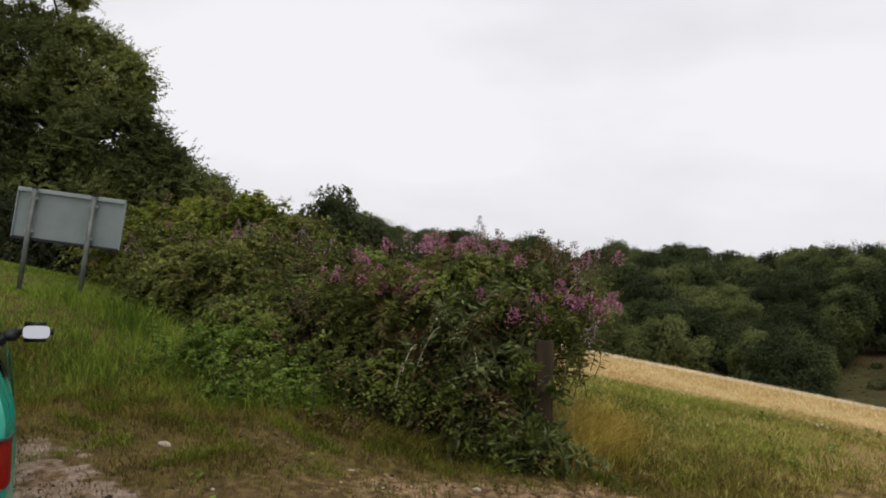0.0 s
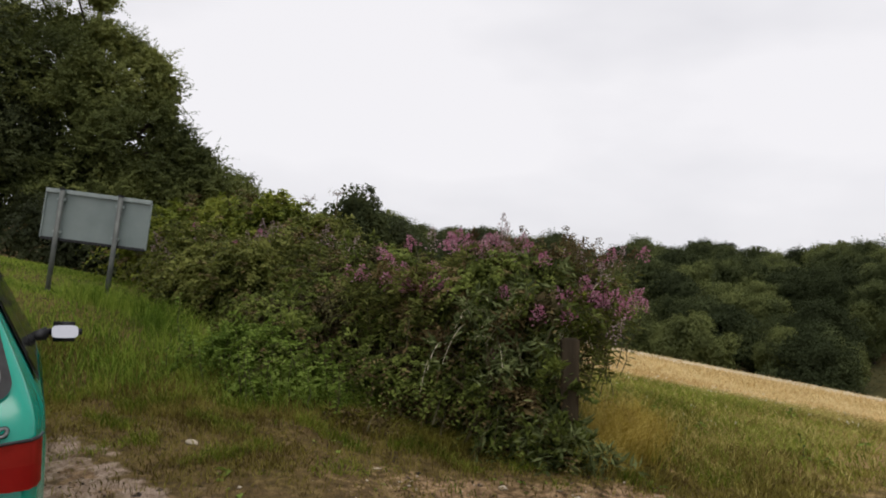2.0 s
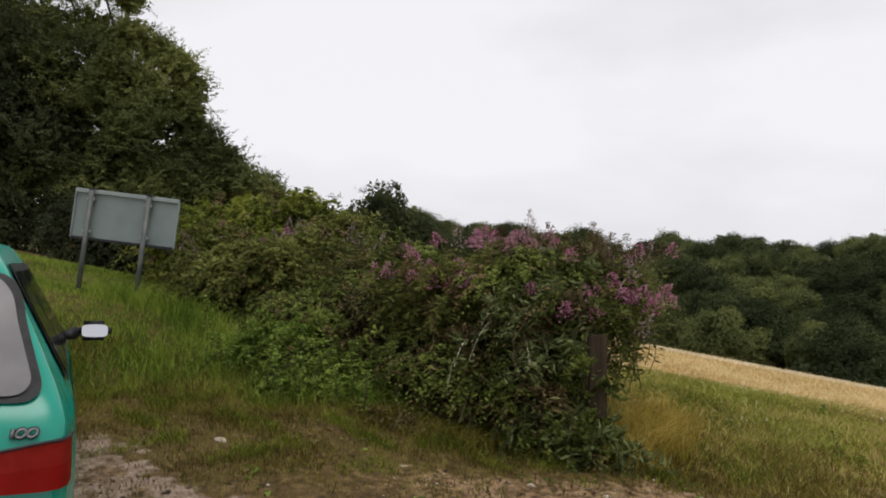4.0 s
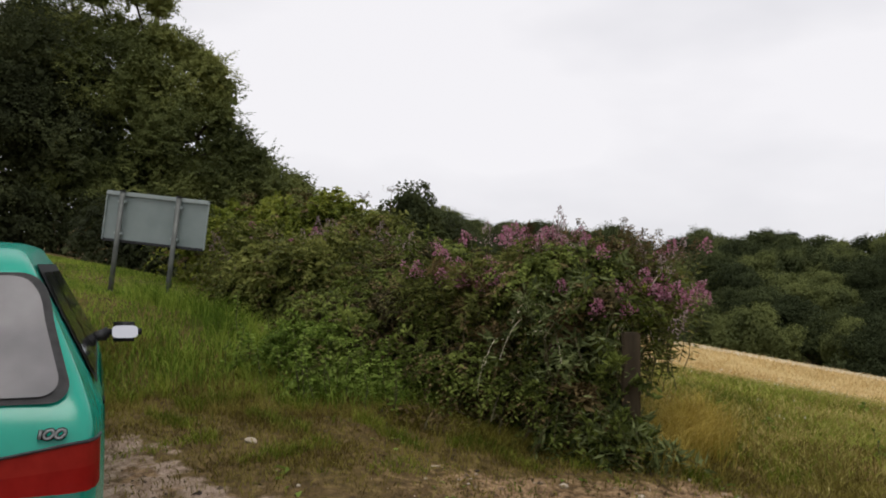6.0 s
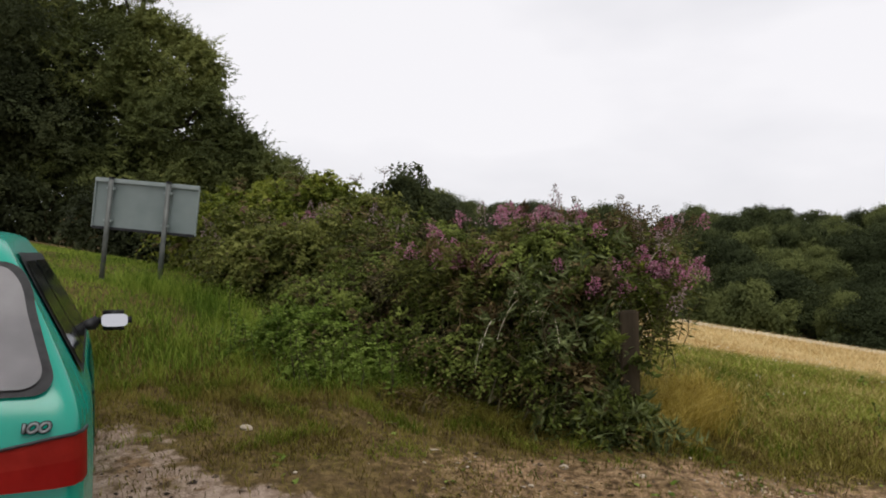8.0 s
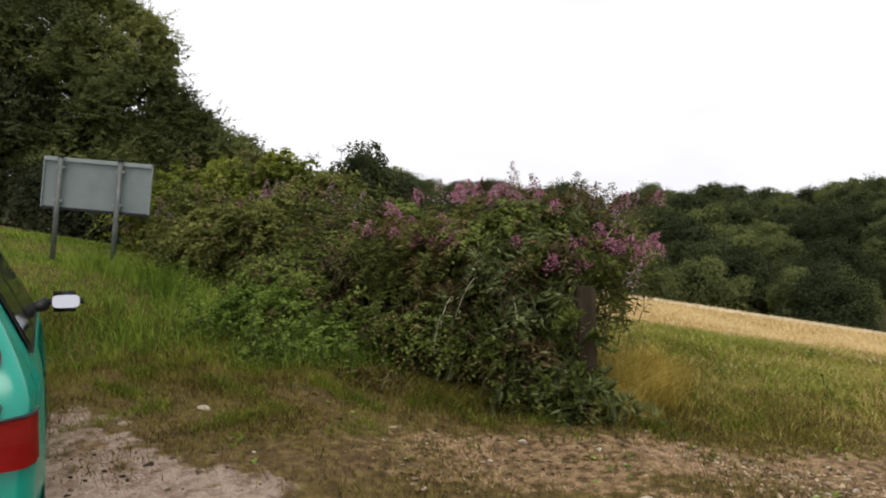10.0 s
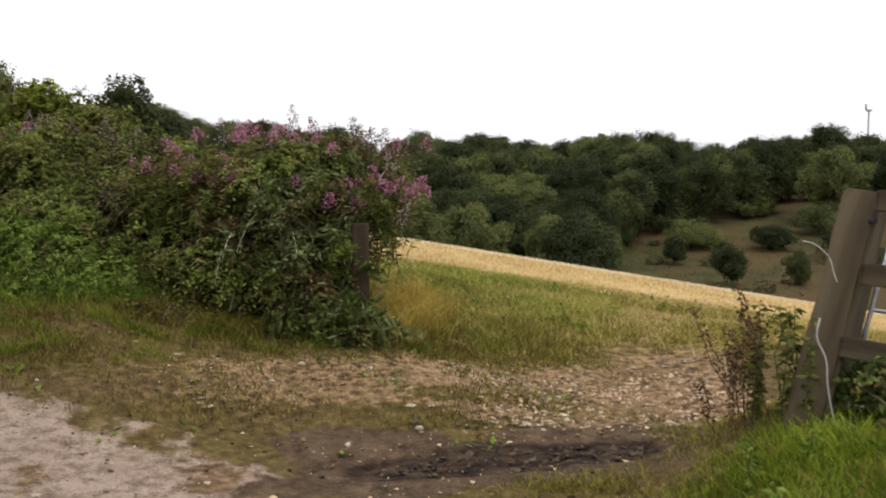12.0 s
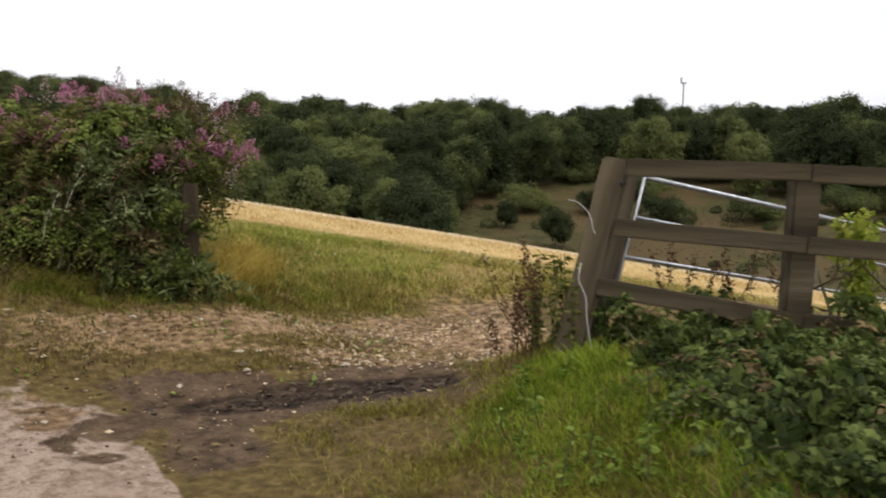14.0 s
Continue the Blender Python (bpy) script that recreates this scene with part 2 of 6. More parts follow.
def leaves(p, d, length, width, rng, cup=0.2, normal=None, loose=0.8, broad=False):
    """Folded pointed leaves at p that grow along d, turned towards normal if given: two triangles each."""
    n = len(p)
    d = unit(d)
    turn = rng.normal(size=(n, 3))
    if normal is not None:
        turn = unit(normal) + turn * 0.5 * loose
        d = unit(d - turn * (d * turn).sum(1, keepdims=True) / (turn * turn).sum(1, keepdims=True) * 0.85)
    s = unit(np.cross(d, turn))
    up = np.cross(s, d)
    L = np.broadcast_to(length, n)[:, None] * rng.uniform(0.65, 1.3, (n, 1))
    W = np.broadcast_to(width, n)[:, None] * rng.uniform(0.7, 1.25, (n, 1))
    if broad:
        a, b = p + d * L * 0.22 + up * W * cup * 0.6, p + d * L * 0.60 + up * W * cup
        tip = p + d * L - up * W * 0.25
        v = np.stack([p, a + s * W * 0.46, b + s * W * 0.40, tip, b - s * W * 0.40, a - s * W * 0.46], 1).reshape(-1, 3)
        k = 6 * np.arange(n)[:, None]
        return v, np.concatenate([k + [0, 1, 5], k + [1, 2, 4], k + [1, 4, 5], k + [2, 3, 4]])
    mid = p + d * L * 0.45 + up * W * cup
    v = np.stack([p, mid + s * W * 0.5, p + d * L, mid - s * W * 0.5], 1).reshape(-1, 3)
    k = 4 * np.arange(n)[:, None]
    return v, np.concatenate([k + [0, 1, 2], k + [0, 2, 3]])


def blades(p, height, width, rng, lean=0.35, bend=0.5):
    """Grass blades: a tapering strip that bends over at its tip."""
    n = len(p)
    a = rng.uniform(0, 2 * np.pi, n)
    side = np.stack([np.cos(a), np.sin(a), 0 * a], 1)
    b = rng.uniform(0, 2 * np.pi, n)
    out = np.stack([np.cos(b), np.sin(b), 0 * b], 1) * rng.uniform(0.2, 1, (n, 1)) * lean
    H = np.broadcast_to(height, n)[:, None] * rng.uniform(0.45, 1.25, (n, 1))
    W = np.broadcast_to(width, n)[:, None] * rng.uniform(0.6, 1.3, (n, 1))
    z = np.array([0, 0, 1.0])
    mid = p + z * H * 0.6 + out * H * 0.45
    tip = p + z * H * (1 - 0.25 * bend * rng.uniform(0, 1, (n, 1))) + out * H * (1 + bend)
    v = np.stack([p - side * W * 0.5, p + side * W * 0.5, mid + side * W * 0.4, mid - side * W * 0.4, tip], 1).reshape(-1, 3)
    k = 5 * np.arange(n)[:, None]
    return v, np.concatenate([k + [0, 1, 2], k + [0, 2, 3], k + [3, 2, 4]])


def tube(points, radii, sides=6):
    """A tapering round limb through the points."""
    pts = np.asarray(points, float)
    radii = np.broadcast_to(radii, len(pts))
    t = unit(np.gradient(pts, axis=0))
    ref = np.array([0.31, 0.17, 0.93]) if abs(t[0, 2]) < 0.9 else np.array([0.97, 0.2, 0.1])
    a = unit(np.cross(t, ref))
    b = np.cross(t, a)
    ang = np.linspace(0, 2 * np.pi, sides, endpoint=False)
    ring = pts[:, None] + radii[:, None, None] * (np.cos(ang)[None, :, None] * a[:, None] + np.sin(ang)[None, :, None] * b[:, None])
    v = np.concatenate([ring.reshape(-1, 3), pts[:1], pts[-1:]])
    f = []
    m = len(pts)
    for i in range(m - 1):
        for j in range(sides):
            p, q = i * sides + j, i * sides + (j + 1) % sides
            f += [(p, q, q + sides), (p, q + sides, p + sides)]
    for j in range(sides):
        f += [((j + 1) % sides, j, m * sides), ((m - 1) * sides + j, (m - 1) * sides + (j + 1) % sides, m * sides + 1)]
    return v, np.array(f)


def box_bm(size, centre=(0, 0, 0), bevel=0.0, segments=2):
    bm = bmesh.new()
    bmesh.ops.create_cube(bm, size=1.0)
    bmesh.ops.scale(bm, vec=size, verts=bm.verts)
    if bevel:
        bmesh.ops.bevel(bm, geom=bm.edges[:], offset=bevel, segments=segments, affect="EDGES")
    bmesh.ops.translate(bm, vec=centre, verts=bm.verts)
    return bm


def cyl_bm(r, h, centre=(0, 0, 0), sides=16, r2=None, axis="z"):
    bm = bmesh.new()
    bmesh.ops.create_cone(bm, cap_ends=True, segments=sides, radius1=r, radius2=r if r2 is None else r2, depth=h)
    if axis == "x":
        bmesh.ops.rotate(bm, matrix=Matrix.Rotation(radians(90), 3, "Y"), verts=bm.verts)
    if axis == "y":
        bmesh.ops.rotate(bm, matrix=Matrix.Rotation(radians(90), 3, "X"), verts=bm.verts)
    bmesh.ops.translate(bm, vec=centre, verts=bm.verts)
    return bm


def smoothstep(a, b, x):
    t = np.clip((x - a) / (b - a), 0, 1)
    return t * t * (3 - 2 * t)


def wobble(x, y, s, seed=0.0):
    """Cheap smooth unevenness, about -1 to 1."""
    x, y = x * s + seed, y * s - seed * 1.7
    return (np.sin(x * 1.3 + 1.9 * np.sin(y * 0.7 + seed)) + np.sin(y * 1.7 + 1.4 * np.sin(x * 1.1)) + np.sin((x + y) * 2.3 + seed) * 0.6) / 2.6


def wobble3(p, s, seed=0.0):
    """Smooth unevenness in space, about -1 to 1."""
    x, y, z = p[:, 0] * s + seed, p[:, 1] * s - seed, p[:, 2] * s + 2 * seed
    return (np.sin(x * 1.7 + 1.3 * np.sin(y * 1.1 + z)) + np.sin(y * 1.9 + 1.5 * np.sin(z * 1.3)) + np.sin(z * 2.1 + 1.2 * np.sin(x * 0.9 + y))) / 2.4


# ---- the ground ----
def ground_height(x, y):
    """A level lay-by, a hillside that falls to the right and away, a valley, and the wooded slope across it."""
    x, y = np.asarray(x, float), np.asarray(y, float)
    s = np.hypot(x, y)
    near = -0.15 + (0.08 + 0.19 * smoothstep(2.8, 5.0, y)) * smoothstep(0.6, -1.6, x) + 0.30 * smoothstep(3.9, 6.4, y) * smoothstep(2.2, 0.8, x)
    near = near + 0.42 * smoothstep(1.35, 2.5, x - 0.28 * (y - 2.4)) * smoothstep(4.7, 3.3, y) * smoothstep(-0.5, 1.2, y)
    field = -0.08 - 0.0484 * (y - 11.2) - 0.1675 * (np.clip(x, -60, 90) - 4.4)
    field = field + 0.48 * smoothstep(12.5, 20, y) * smoothstep(-3.0, 3.0, x)
    field = field - 0.20 * smoothstep(10.9, 9.2, y) * smoothstep(-0.9, -2.4, x)
    w = smoothstep(6.4, 8.6, y)
    w = w + (smoothstep(5.2, 11.0, y) - w) * smoothstep(0.6, 2.2, x)
    w = np.maximum(w, smoothstep(2.6, 6.5, x))
    z = near + (field - near) * w * smoothstep(-3, 2, y)
    far = -14 + 15 * smoothstep(90, 210, s) + 5 * smoothstep(209, 245, s) + 9 * smoothstep(0.22, -0.25, x / np.maximum(y, 5)) * smoothstep(30, 60, s)
    return z + (far - z) * smoothstep(50, 90, s) * smoothstep(-10, 25, y)


def areas(x, y):
    """Shares of the surface kinds at a place: pale lane gravel, mud, brown stony track, wheat field, green margin."""
    e = 0.17 * wobble(x, y, 2.6, 1.0) + 0.09 * wobble(x, y, 7.0, 2.0) + 0.05 * wobble(x, y, 19.0, 6.0)
    edge = np.where(x < -2.83, 5.72 - 0.62 * (x + 2.83), np.interp(x, [-2.83, -2.40, -1.94, -1.46, -1.08, -0.72, -0.33, -0.04, 0.13, 0.21, 1.0, 80.0], [5.72, 5.38, 5.10, 4.82, 4.65, 4.57, 4.32, 4.05, 3.66, 3.19, -3.0, -700.0]))
    lane = smoothstep(0.34, -0.30, y - edge + e + 0.13 * wobble(x, y, 1.7, 21.0) + 0.08 * wobble(x, y, 12.0, 22.0))
    lane = lane * (1 - 0.42 * smoothstep(3.9, 5.3, y + e))
    rut = np.exp(-((y - (4.15 + e * 0.4)) / (0.20 + 0.06 * smoothstep(0.4, 1.6, x))) ** 2) * smoothstep(-0.1, 0.9, x) * smoothstep(2.35, 2.05, x)
    blot = np.exp(-(((x - 1.9) / 0.35) ** 2 + ((y - 4.22) / 0.14) ** 2))
    mud = np.clip(rut + blot * 0.5, 0, 1)
    top = 5.62 + 0.28 * smoothstep(-0.6, 0.6, x) + 0.26 * np.clip(x - 1.4, 0, 1.6)
    track = smoothstep(0.22 + 0.3 * smoothstep(1.0, 2.0, x), -0.22 - 0.3 * smoothstep(1.0, 2.0, x), y - top + e) * smoothstep(-1.4, 0.2, x + e) * smoothstep(3.6, 2.9, x + 0.35 * (4.5 - y) + e)
    track = track * (1 - 0.8 * np.exp(-(((x - 1.25) / 0.5) ** 2 + ((y - 5.2) / 0.16) ** 2)))
    track = track * smoothstep(-0.2, 0.2, y - np.interp(x, [-0.5, 0.5, 1.2, 1.7, 2.5], [5.05, 5.1, 4.8, 4.62, 4.4]) + e)
    wheat = smoothstep(-2.0, 2.0, y - (12.9 - 0.05 * x - 0.45 * np.clip(x - 5.5, 0, 9) + 1.6 * e + 0.9 * wobble(x, y, 0.9, 4.0))) * smoothstep(-2.5, -1.0, x - 0.12 * (y - 13)) * smoothstep(66, 58, np.hypot(x, y))
    return lane, mud, track, wheat


def damp_earth(x, y):
    """Trodden damp earth round the wheel rut, and two wet stains on the lane."""
    e = 0.16 * wobble(x, y, 2.6, 1.0) + 0.10 * wobble(x, y, 7.0, 2.0)
    band = smoothstep(0.58, 0.26, np.abs(y - 4.16 + e)) * smoothstep(-0.3, 0.3, x + e) * smoothstep(2.5, 2.1, x)
    low = 0.8 * smoothstep(0.55, 0.2, np.abs(y - 3.40 + e)) * smoothstep(0.1, 0.4, x) * smoothstep(1.0, 0.6, x)
    stain = np.exp(-(((x + 0.21 + 0.3 * e) / 0.10) ** 2 + ((y - 3.64 + e) / 0.24) ** 2)) + np.exp(-(((x + 0.02) / 0.12) ** 2 + ((y - 3.40 + 0.5 * e) / 0.10) ** 2))
    return np.clip(np.maximum(band, low) + 0.9 * stain, 0, 1)


def spaced(lo, hi, a, b, fine, grow):
    """Lines close together from a to b and ever wider outside."""
    mid = list(np.arange(a, b, fine))
    up, s = [b], fine
    while up[-1] < hi:
        s *= grow
        up.append(up[-1] + s)
    dn, s = [], fine
    p = a
    while p > lo:
        s *= grow
        p -= s
        dn.append(p)
    return np.array(dn[::-1] + mid + up)


def build_ground():
    gx, gy = spaced(-900, 900, -3.6, 3.4, 0.045, 1.1), spaced(-700, 1100, 2.4, 6.6, 0.036, 1.075)
    X, Y = np.meshgrid(gx, gy)
    Z = ground_height(X, Y)
    lane, mud, track, wheat = areas(X, Y)
    close = smoothstep(40, 10, np.hypot(X, Y))
    Z = Z + close * (0.012 * wobble(X, Y, 3.0) + 0.008 * wobble(X, Y, 11.0, 3.0) * (1 - 0.6 * lane))
    Z = Z - 0.05 * mud + 0.022 * mud * wobble(X, Y, 21.0, 4.0) + 0.008 * track * wobble(X, Y, 27.0, 5.0)
    V = np.stack([X, Y, Z], -1).reshape(-1, 3)
    r, c = len(gy), len(gx)
    i = (np.arange(r - 1)[:, None] * c + np.arange(c - 1)[None]).ravel()
    T = np.concatenate([np.stack([i, i + 1, i + c + 1], 1), np.stack([i, i + c + 1, i + c], 1)])
    me = tri_mesh("ground", V, T, True)
    scrub = smoothstep(62, 80, np.hypot(X, Y))
    margin = smoothstep(5.3, 7.6, Y + 0.5 * wobble(X, Y, 1.6, 3.0)) * smoothstep(0.9, 2.2, X) * smoothstep(70, 60, np.hypot(X, Y))
    for name, values in (("lane", lane), ("mud", mud), ("track", track), ("wheat", wheat), ("scrub", scrub), ("margin", margin), ("damp", damp_earth(X, Y))):
        at = me.attributes.new(name, "FLOAT", "POINT")
        at.data.foreach_set("value", values.ravel().astype(np.float32))
    ob = new("ground", me)
    me.materials.append(ground_material())
    return tagged(ob, "rough ground of grass, pale gravel and brown mud", "ground", kind="structure")


def ground_material():
    m = bpy.data.materials.new("lay_by_ground")
    m.use_nodes = True
    n, l = m.node_tree.nodes, m.node_tree.links
    b = n["Principled BSDF"]
    b.inputs["Roughness"].default_value = 0.92
    b.inputs["Specular IOR Level"].default_value = 0.15
    co = n.new("ShaderNodeTexCoord")

    def tex(scale, detail=6.0, rough=0.6):
        t = n.new("ShaderNodeTexNoise")
        t.inputs["Scale"].default_value, t.inputs["Detail"].default_value, t.inputs["Roughness"].default_value = scale, detail, rough
        l.new(co.outputs["Object"], t.inputs["Vector"])
        return t.outputs["Fac"]

    def ramp(fac, stops):
        r = n.new("ShaderNodeValToRGB")
        e = r.color_ramp.elements
        while len(e) < len(stops):
            e.new(0.5)
        for k, (p, c) in enumerate(stops):
            e[k].position, e[k].color = p, (*c, 1)
        l.new(fac, r.inputs[0])
        return r.outputs[0]

    def mask(name, noise, soft=0.55):
        a = n.new("ShaderNodeAttribute")
        a.attribute_name = name
        mr = n.new("ShaderNodeMath")
        mr.operation = "MULTIPLY_ADD"
        mr.inputs[1].default_value = 1.0
        l.new(a.outputs["Fac"], mr.inputs[0])
        off = n.new("ShaderNodeMath")
        off.operation = "MULTIPLY_ADD"
        off.inputs[1].default_value, off.inputs[2].default_value = soft * 2, -soft
        l.new(noise, off.inputs[0])
        l.new(off.outputs[0], mr.inputs[2])
        s = n.new("ShaderNodeMapRange")
        s.interpolation_type = "SMOOTHSTEP"
        s.inputs["From Min"].default_value, s.inputs["From Max"].default_value = 0.35, 0.65
        l.new(mr.outputs[0], s.inputs["Value"])
        return s.outputs[0]

    def over(fac, a, c):
        x = n.new("ShaderNodeMix")
        x.data_type = "RGBA"
        l.new(fac, x.inputs["Factor"])
        l.new(a, x.inputs["A"])
        l.new(c, x.inputs["B"])
        return x.outputs["Result"]

    patch, fine, grit = tex(1.3), tex(14.0, 8.0), tex(70.0, 4.0)
    grass = ramp(fine, [(0.30, (0.052, 0.036, 0.014)), (0.50, (0.115, 0.080, 0.026)), (0.70, (0.20, 0.145, 0.052))])
    earth = ramp(fine, [(0.32, (0.052, 0.030, 0.015)), (0.50, (0.158, 0.094, 0.045)), (0.68, (0.31, 0.198, 0.098))])
    base = over(ramp(patch, [(0.50, (0, 0, 0)), (0.70, (1, 1, 1))]), grass, ramp(fine, [(0.32, (0.046, 0.028, 0.014)), (0.50, (0.122, 0.076, 0.036)), (0.68, (0.235, 0.152, 0.078))]))
    stones = ramp(grit, [(0.30, (0.16, 0.100, 0.057)), (0.50, (0.41, 0.265, 0.145)), (0.68, (0.68, 0.50, 0.31))])
    track = over(ramp(fine, [(0.35, (0, 0, 0)), (0.65, (0.8, 0.8, 0.8))]), earth, stones)
    track = over(ramp(patch, [(0.44, (0, 0, 0)), (0.62, (0.6, 0.6, 0.6))]), track, grass)
    lane = over(ramp(fine, [(0.36, (0, 0, 0)), (0.56, (1, 1, 1))]), ramp(grit, [(0.32, (0.13, 0.085, 0.056)), (0.6, (0.26, 0.182, 0.126))]),
                ramp(grit, [(0.30, (0.32, 0.234, 0.176)), (0.55, (0.42, 0.318, 0.246)), (0.72, (0.52, 0.415, 0.33))]))
    lane = over(ramp(tex(2.4, 6.0, 0.6), [(0.46, (0, 0, 0)), (0.62, (0.65, 0.65, 0.65))]), lane, ramp(fine, [(0.35, (0.22, 0.152, 0.108)), (0.65, (0.36, 0.265, 0.20))]))
    stain = tex(1.7, 7.0, 0.7)
    lane = over(ramp(stain, [(0.55, (0, 0, 0)), (0.60, (0.9, 0.9, 0.9))]), lane, earth)
    drag = n.new("ShaderNodeMapping")
    drag.inputs["Scale"].default_value = (0.3, 1.6, 1.0)
    l.new(co.outputs["Object"], drag.inputs["Vector"])
    smear = n.new("ShaderNodeTexNoise")
    smear.inputs["Scale"].default_value, smear.inputs["Detail"].default_value = 11.0, 8.0
    l.new(drag.outputs[0], smear.inputs["Vector"])
    mud = ramp(smear.outputs["Fac"], [(0.36, (0.014, 0.009, 0.006)), (0.50, (0.042, 0.027, 0.017)), (0.68, (0.095, 0.064, 0.041))])
    slope = ramp(fine, [(0.32, (0.054, 0.037, 0.015)), (0.50, (0.090, 0.063, 0.026)), (0.70, (0.132, 0.094, 0.040))])
    slope = over(ramp(tex(0.07, 5.0), [(0.44, (0, 0, 0)), (0.58, (1, 1, 1))]), slope, ramp(tex(0.5, 6.0), [(0.35, (0.042, 0.040, 0.014)), (0.65, (0.082, 0.074, 0.026))]))
    wheat = ramp(tex(3.0, 8.0), [(0.30, (0.42, 0.30, 0.12)), (0.55, (0.58, 0.44, 0.20)), (0.75, (0.70, 0.56, 0.29))])
    col = over(mask("track", fine, 0.6), base, track)
    rough = tex(5.5, 9.0, 0.62)
    col = over(mask("lane", rough, 0.8), col, lane)
    damp = over(ramp(grit, [(0.36, (0, 0, 0)), (0.62, (0.7, 0.7, 0.7))]), ramp(tex(6.0, 9.0, 0.65), [(0.34, (0.036, 0.022, 0.012)), (0.50, (0.086, 0.054, 0.030)), (0.68, (0.165, 0.108, 0.064))]), ramp(fine, [(0.36, (0.036, 0.023, 0.014)), (0.64, (0.20, 0.138, 0.084))]))
    col = over(mask("damp", rough, 0.75), col, damp)
    col = over(mask("mud", rough, 0.45), col, mud)
    dry = ramp(fine, [(0.32, (0.170, 0.110, 0.043)), (0.50, (0.30, 0.202, 0.078)), (0.70, (0.43, 0.31, 0.138))])
    col = over(mask("margin", rough, 0.75), col, dry)
    col = over(mask("wheat", patch, 0.25), col, wheat)
    col = over(mask("scrub", patch, 0.05), col, slope)
    litter = tex(31.0, 5.0, 0.7)
    col = over(ramp(litter, [(0.60, (0, 0, 0)), (0.68, (0.55, 0.55, 0.55))]), col, ramp(grit, [(0.3, (0.03, 0.022, 0.015)), (0.7, (0.075, 0.055, 0.036))]))
    l.new(col, b.inputs["Base Color"])
    add = n.new("ShaderNodeMath")
    l.new(fine, add.inputs[0])
    l.new(grit, add.inputs[1])
    bp = n.new("ShaderNodeBump")
    bp.inputs["Strength"].default_value, bp.inputs["Distance"].default_value = 0.8, 0.02
    l.new(add.outputs[0], bp.inputs["Height"])
    l.new(bp.outputs[0], b.inputs["Normal"])
    return m


ground = build_ground()


def on_ground(x, y, dz=0.0):
    return np.stack([x, y, ground_height(x, y) + dz], 1)


def scatter(n, x0, x1, y0, y1, keep, rng):
    """Random places in a rectangle, kept with the chance that keep(x, y) gives."""
    x, y = rng.uniform(x0, x1, n), rng.uniform(y0, y1, n)
    k = rng.uniform(0, 1, n) < keep(x, y)
    return x[k], y[k]


def stuff(name, geo, mat, label, category):
    return tagged(part_np(name, geo, mat), label, category, kind="stuff")


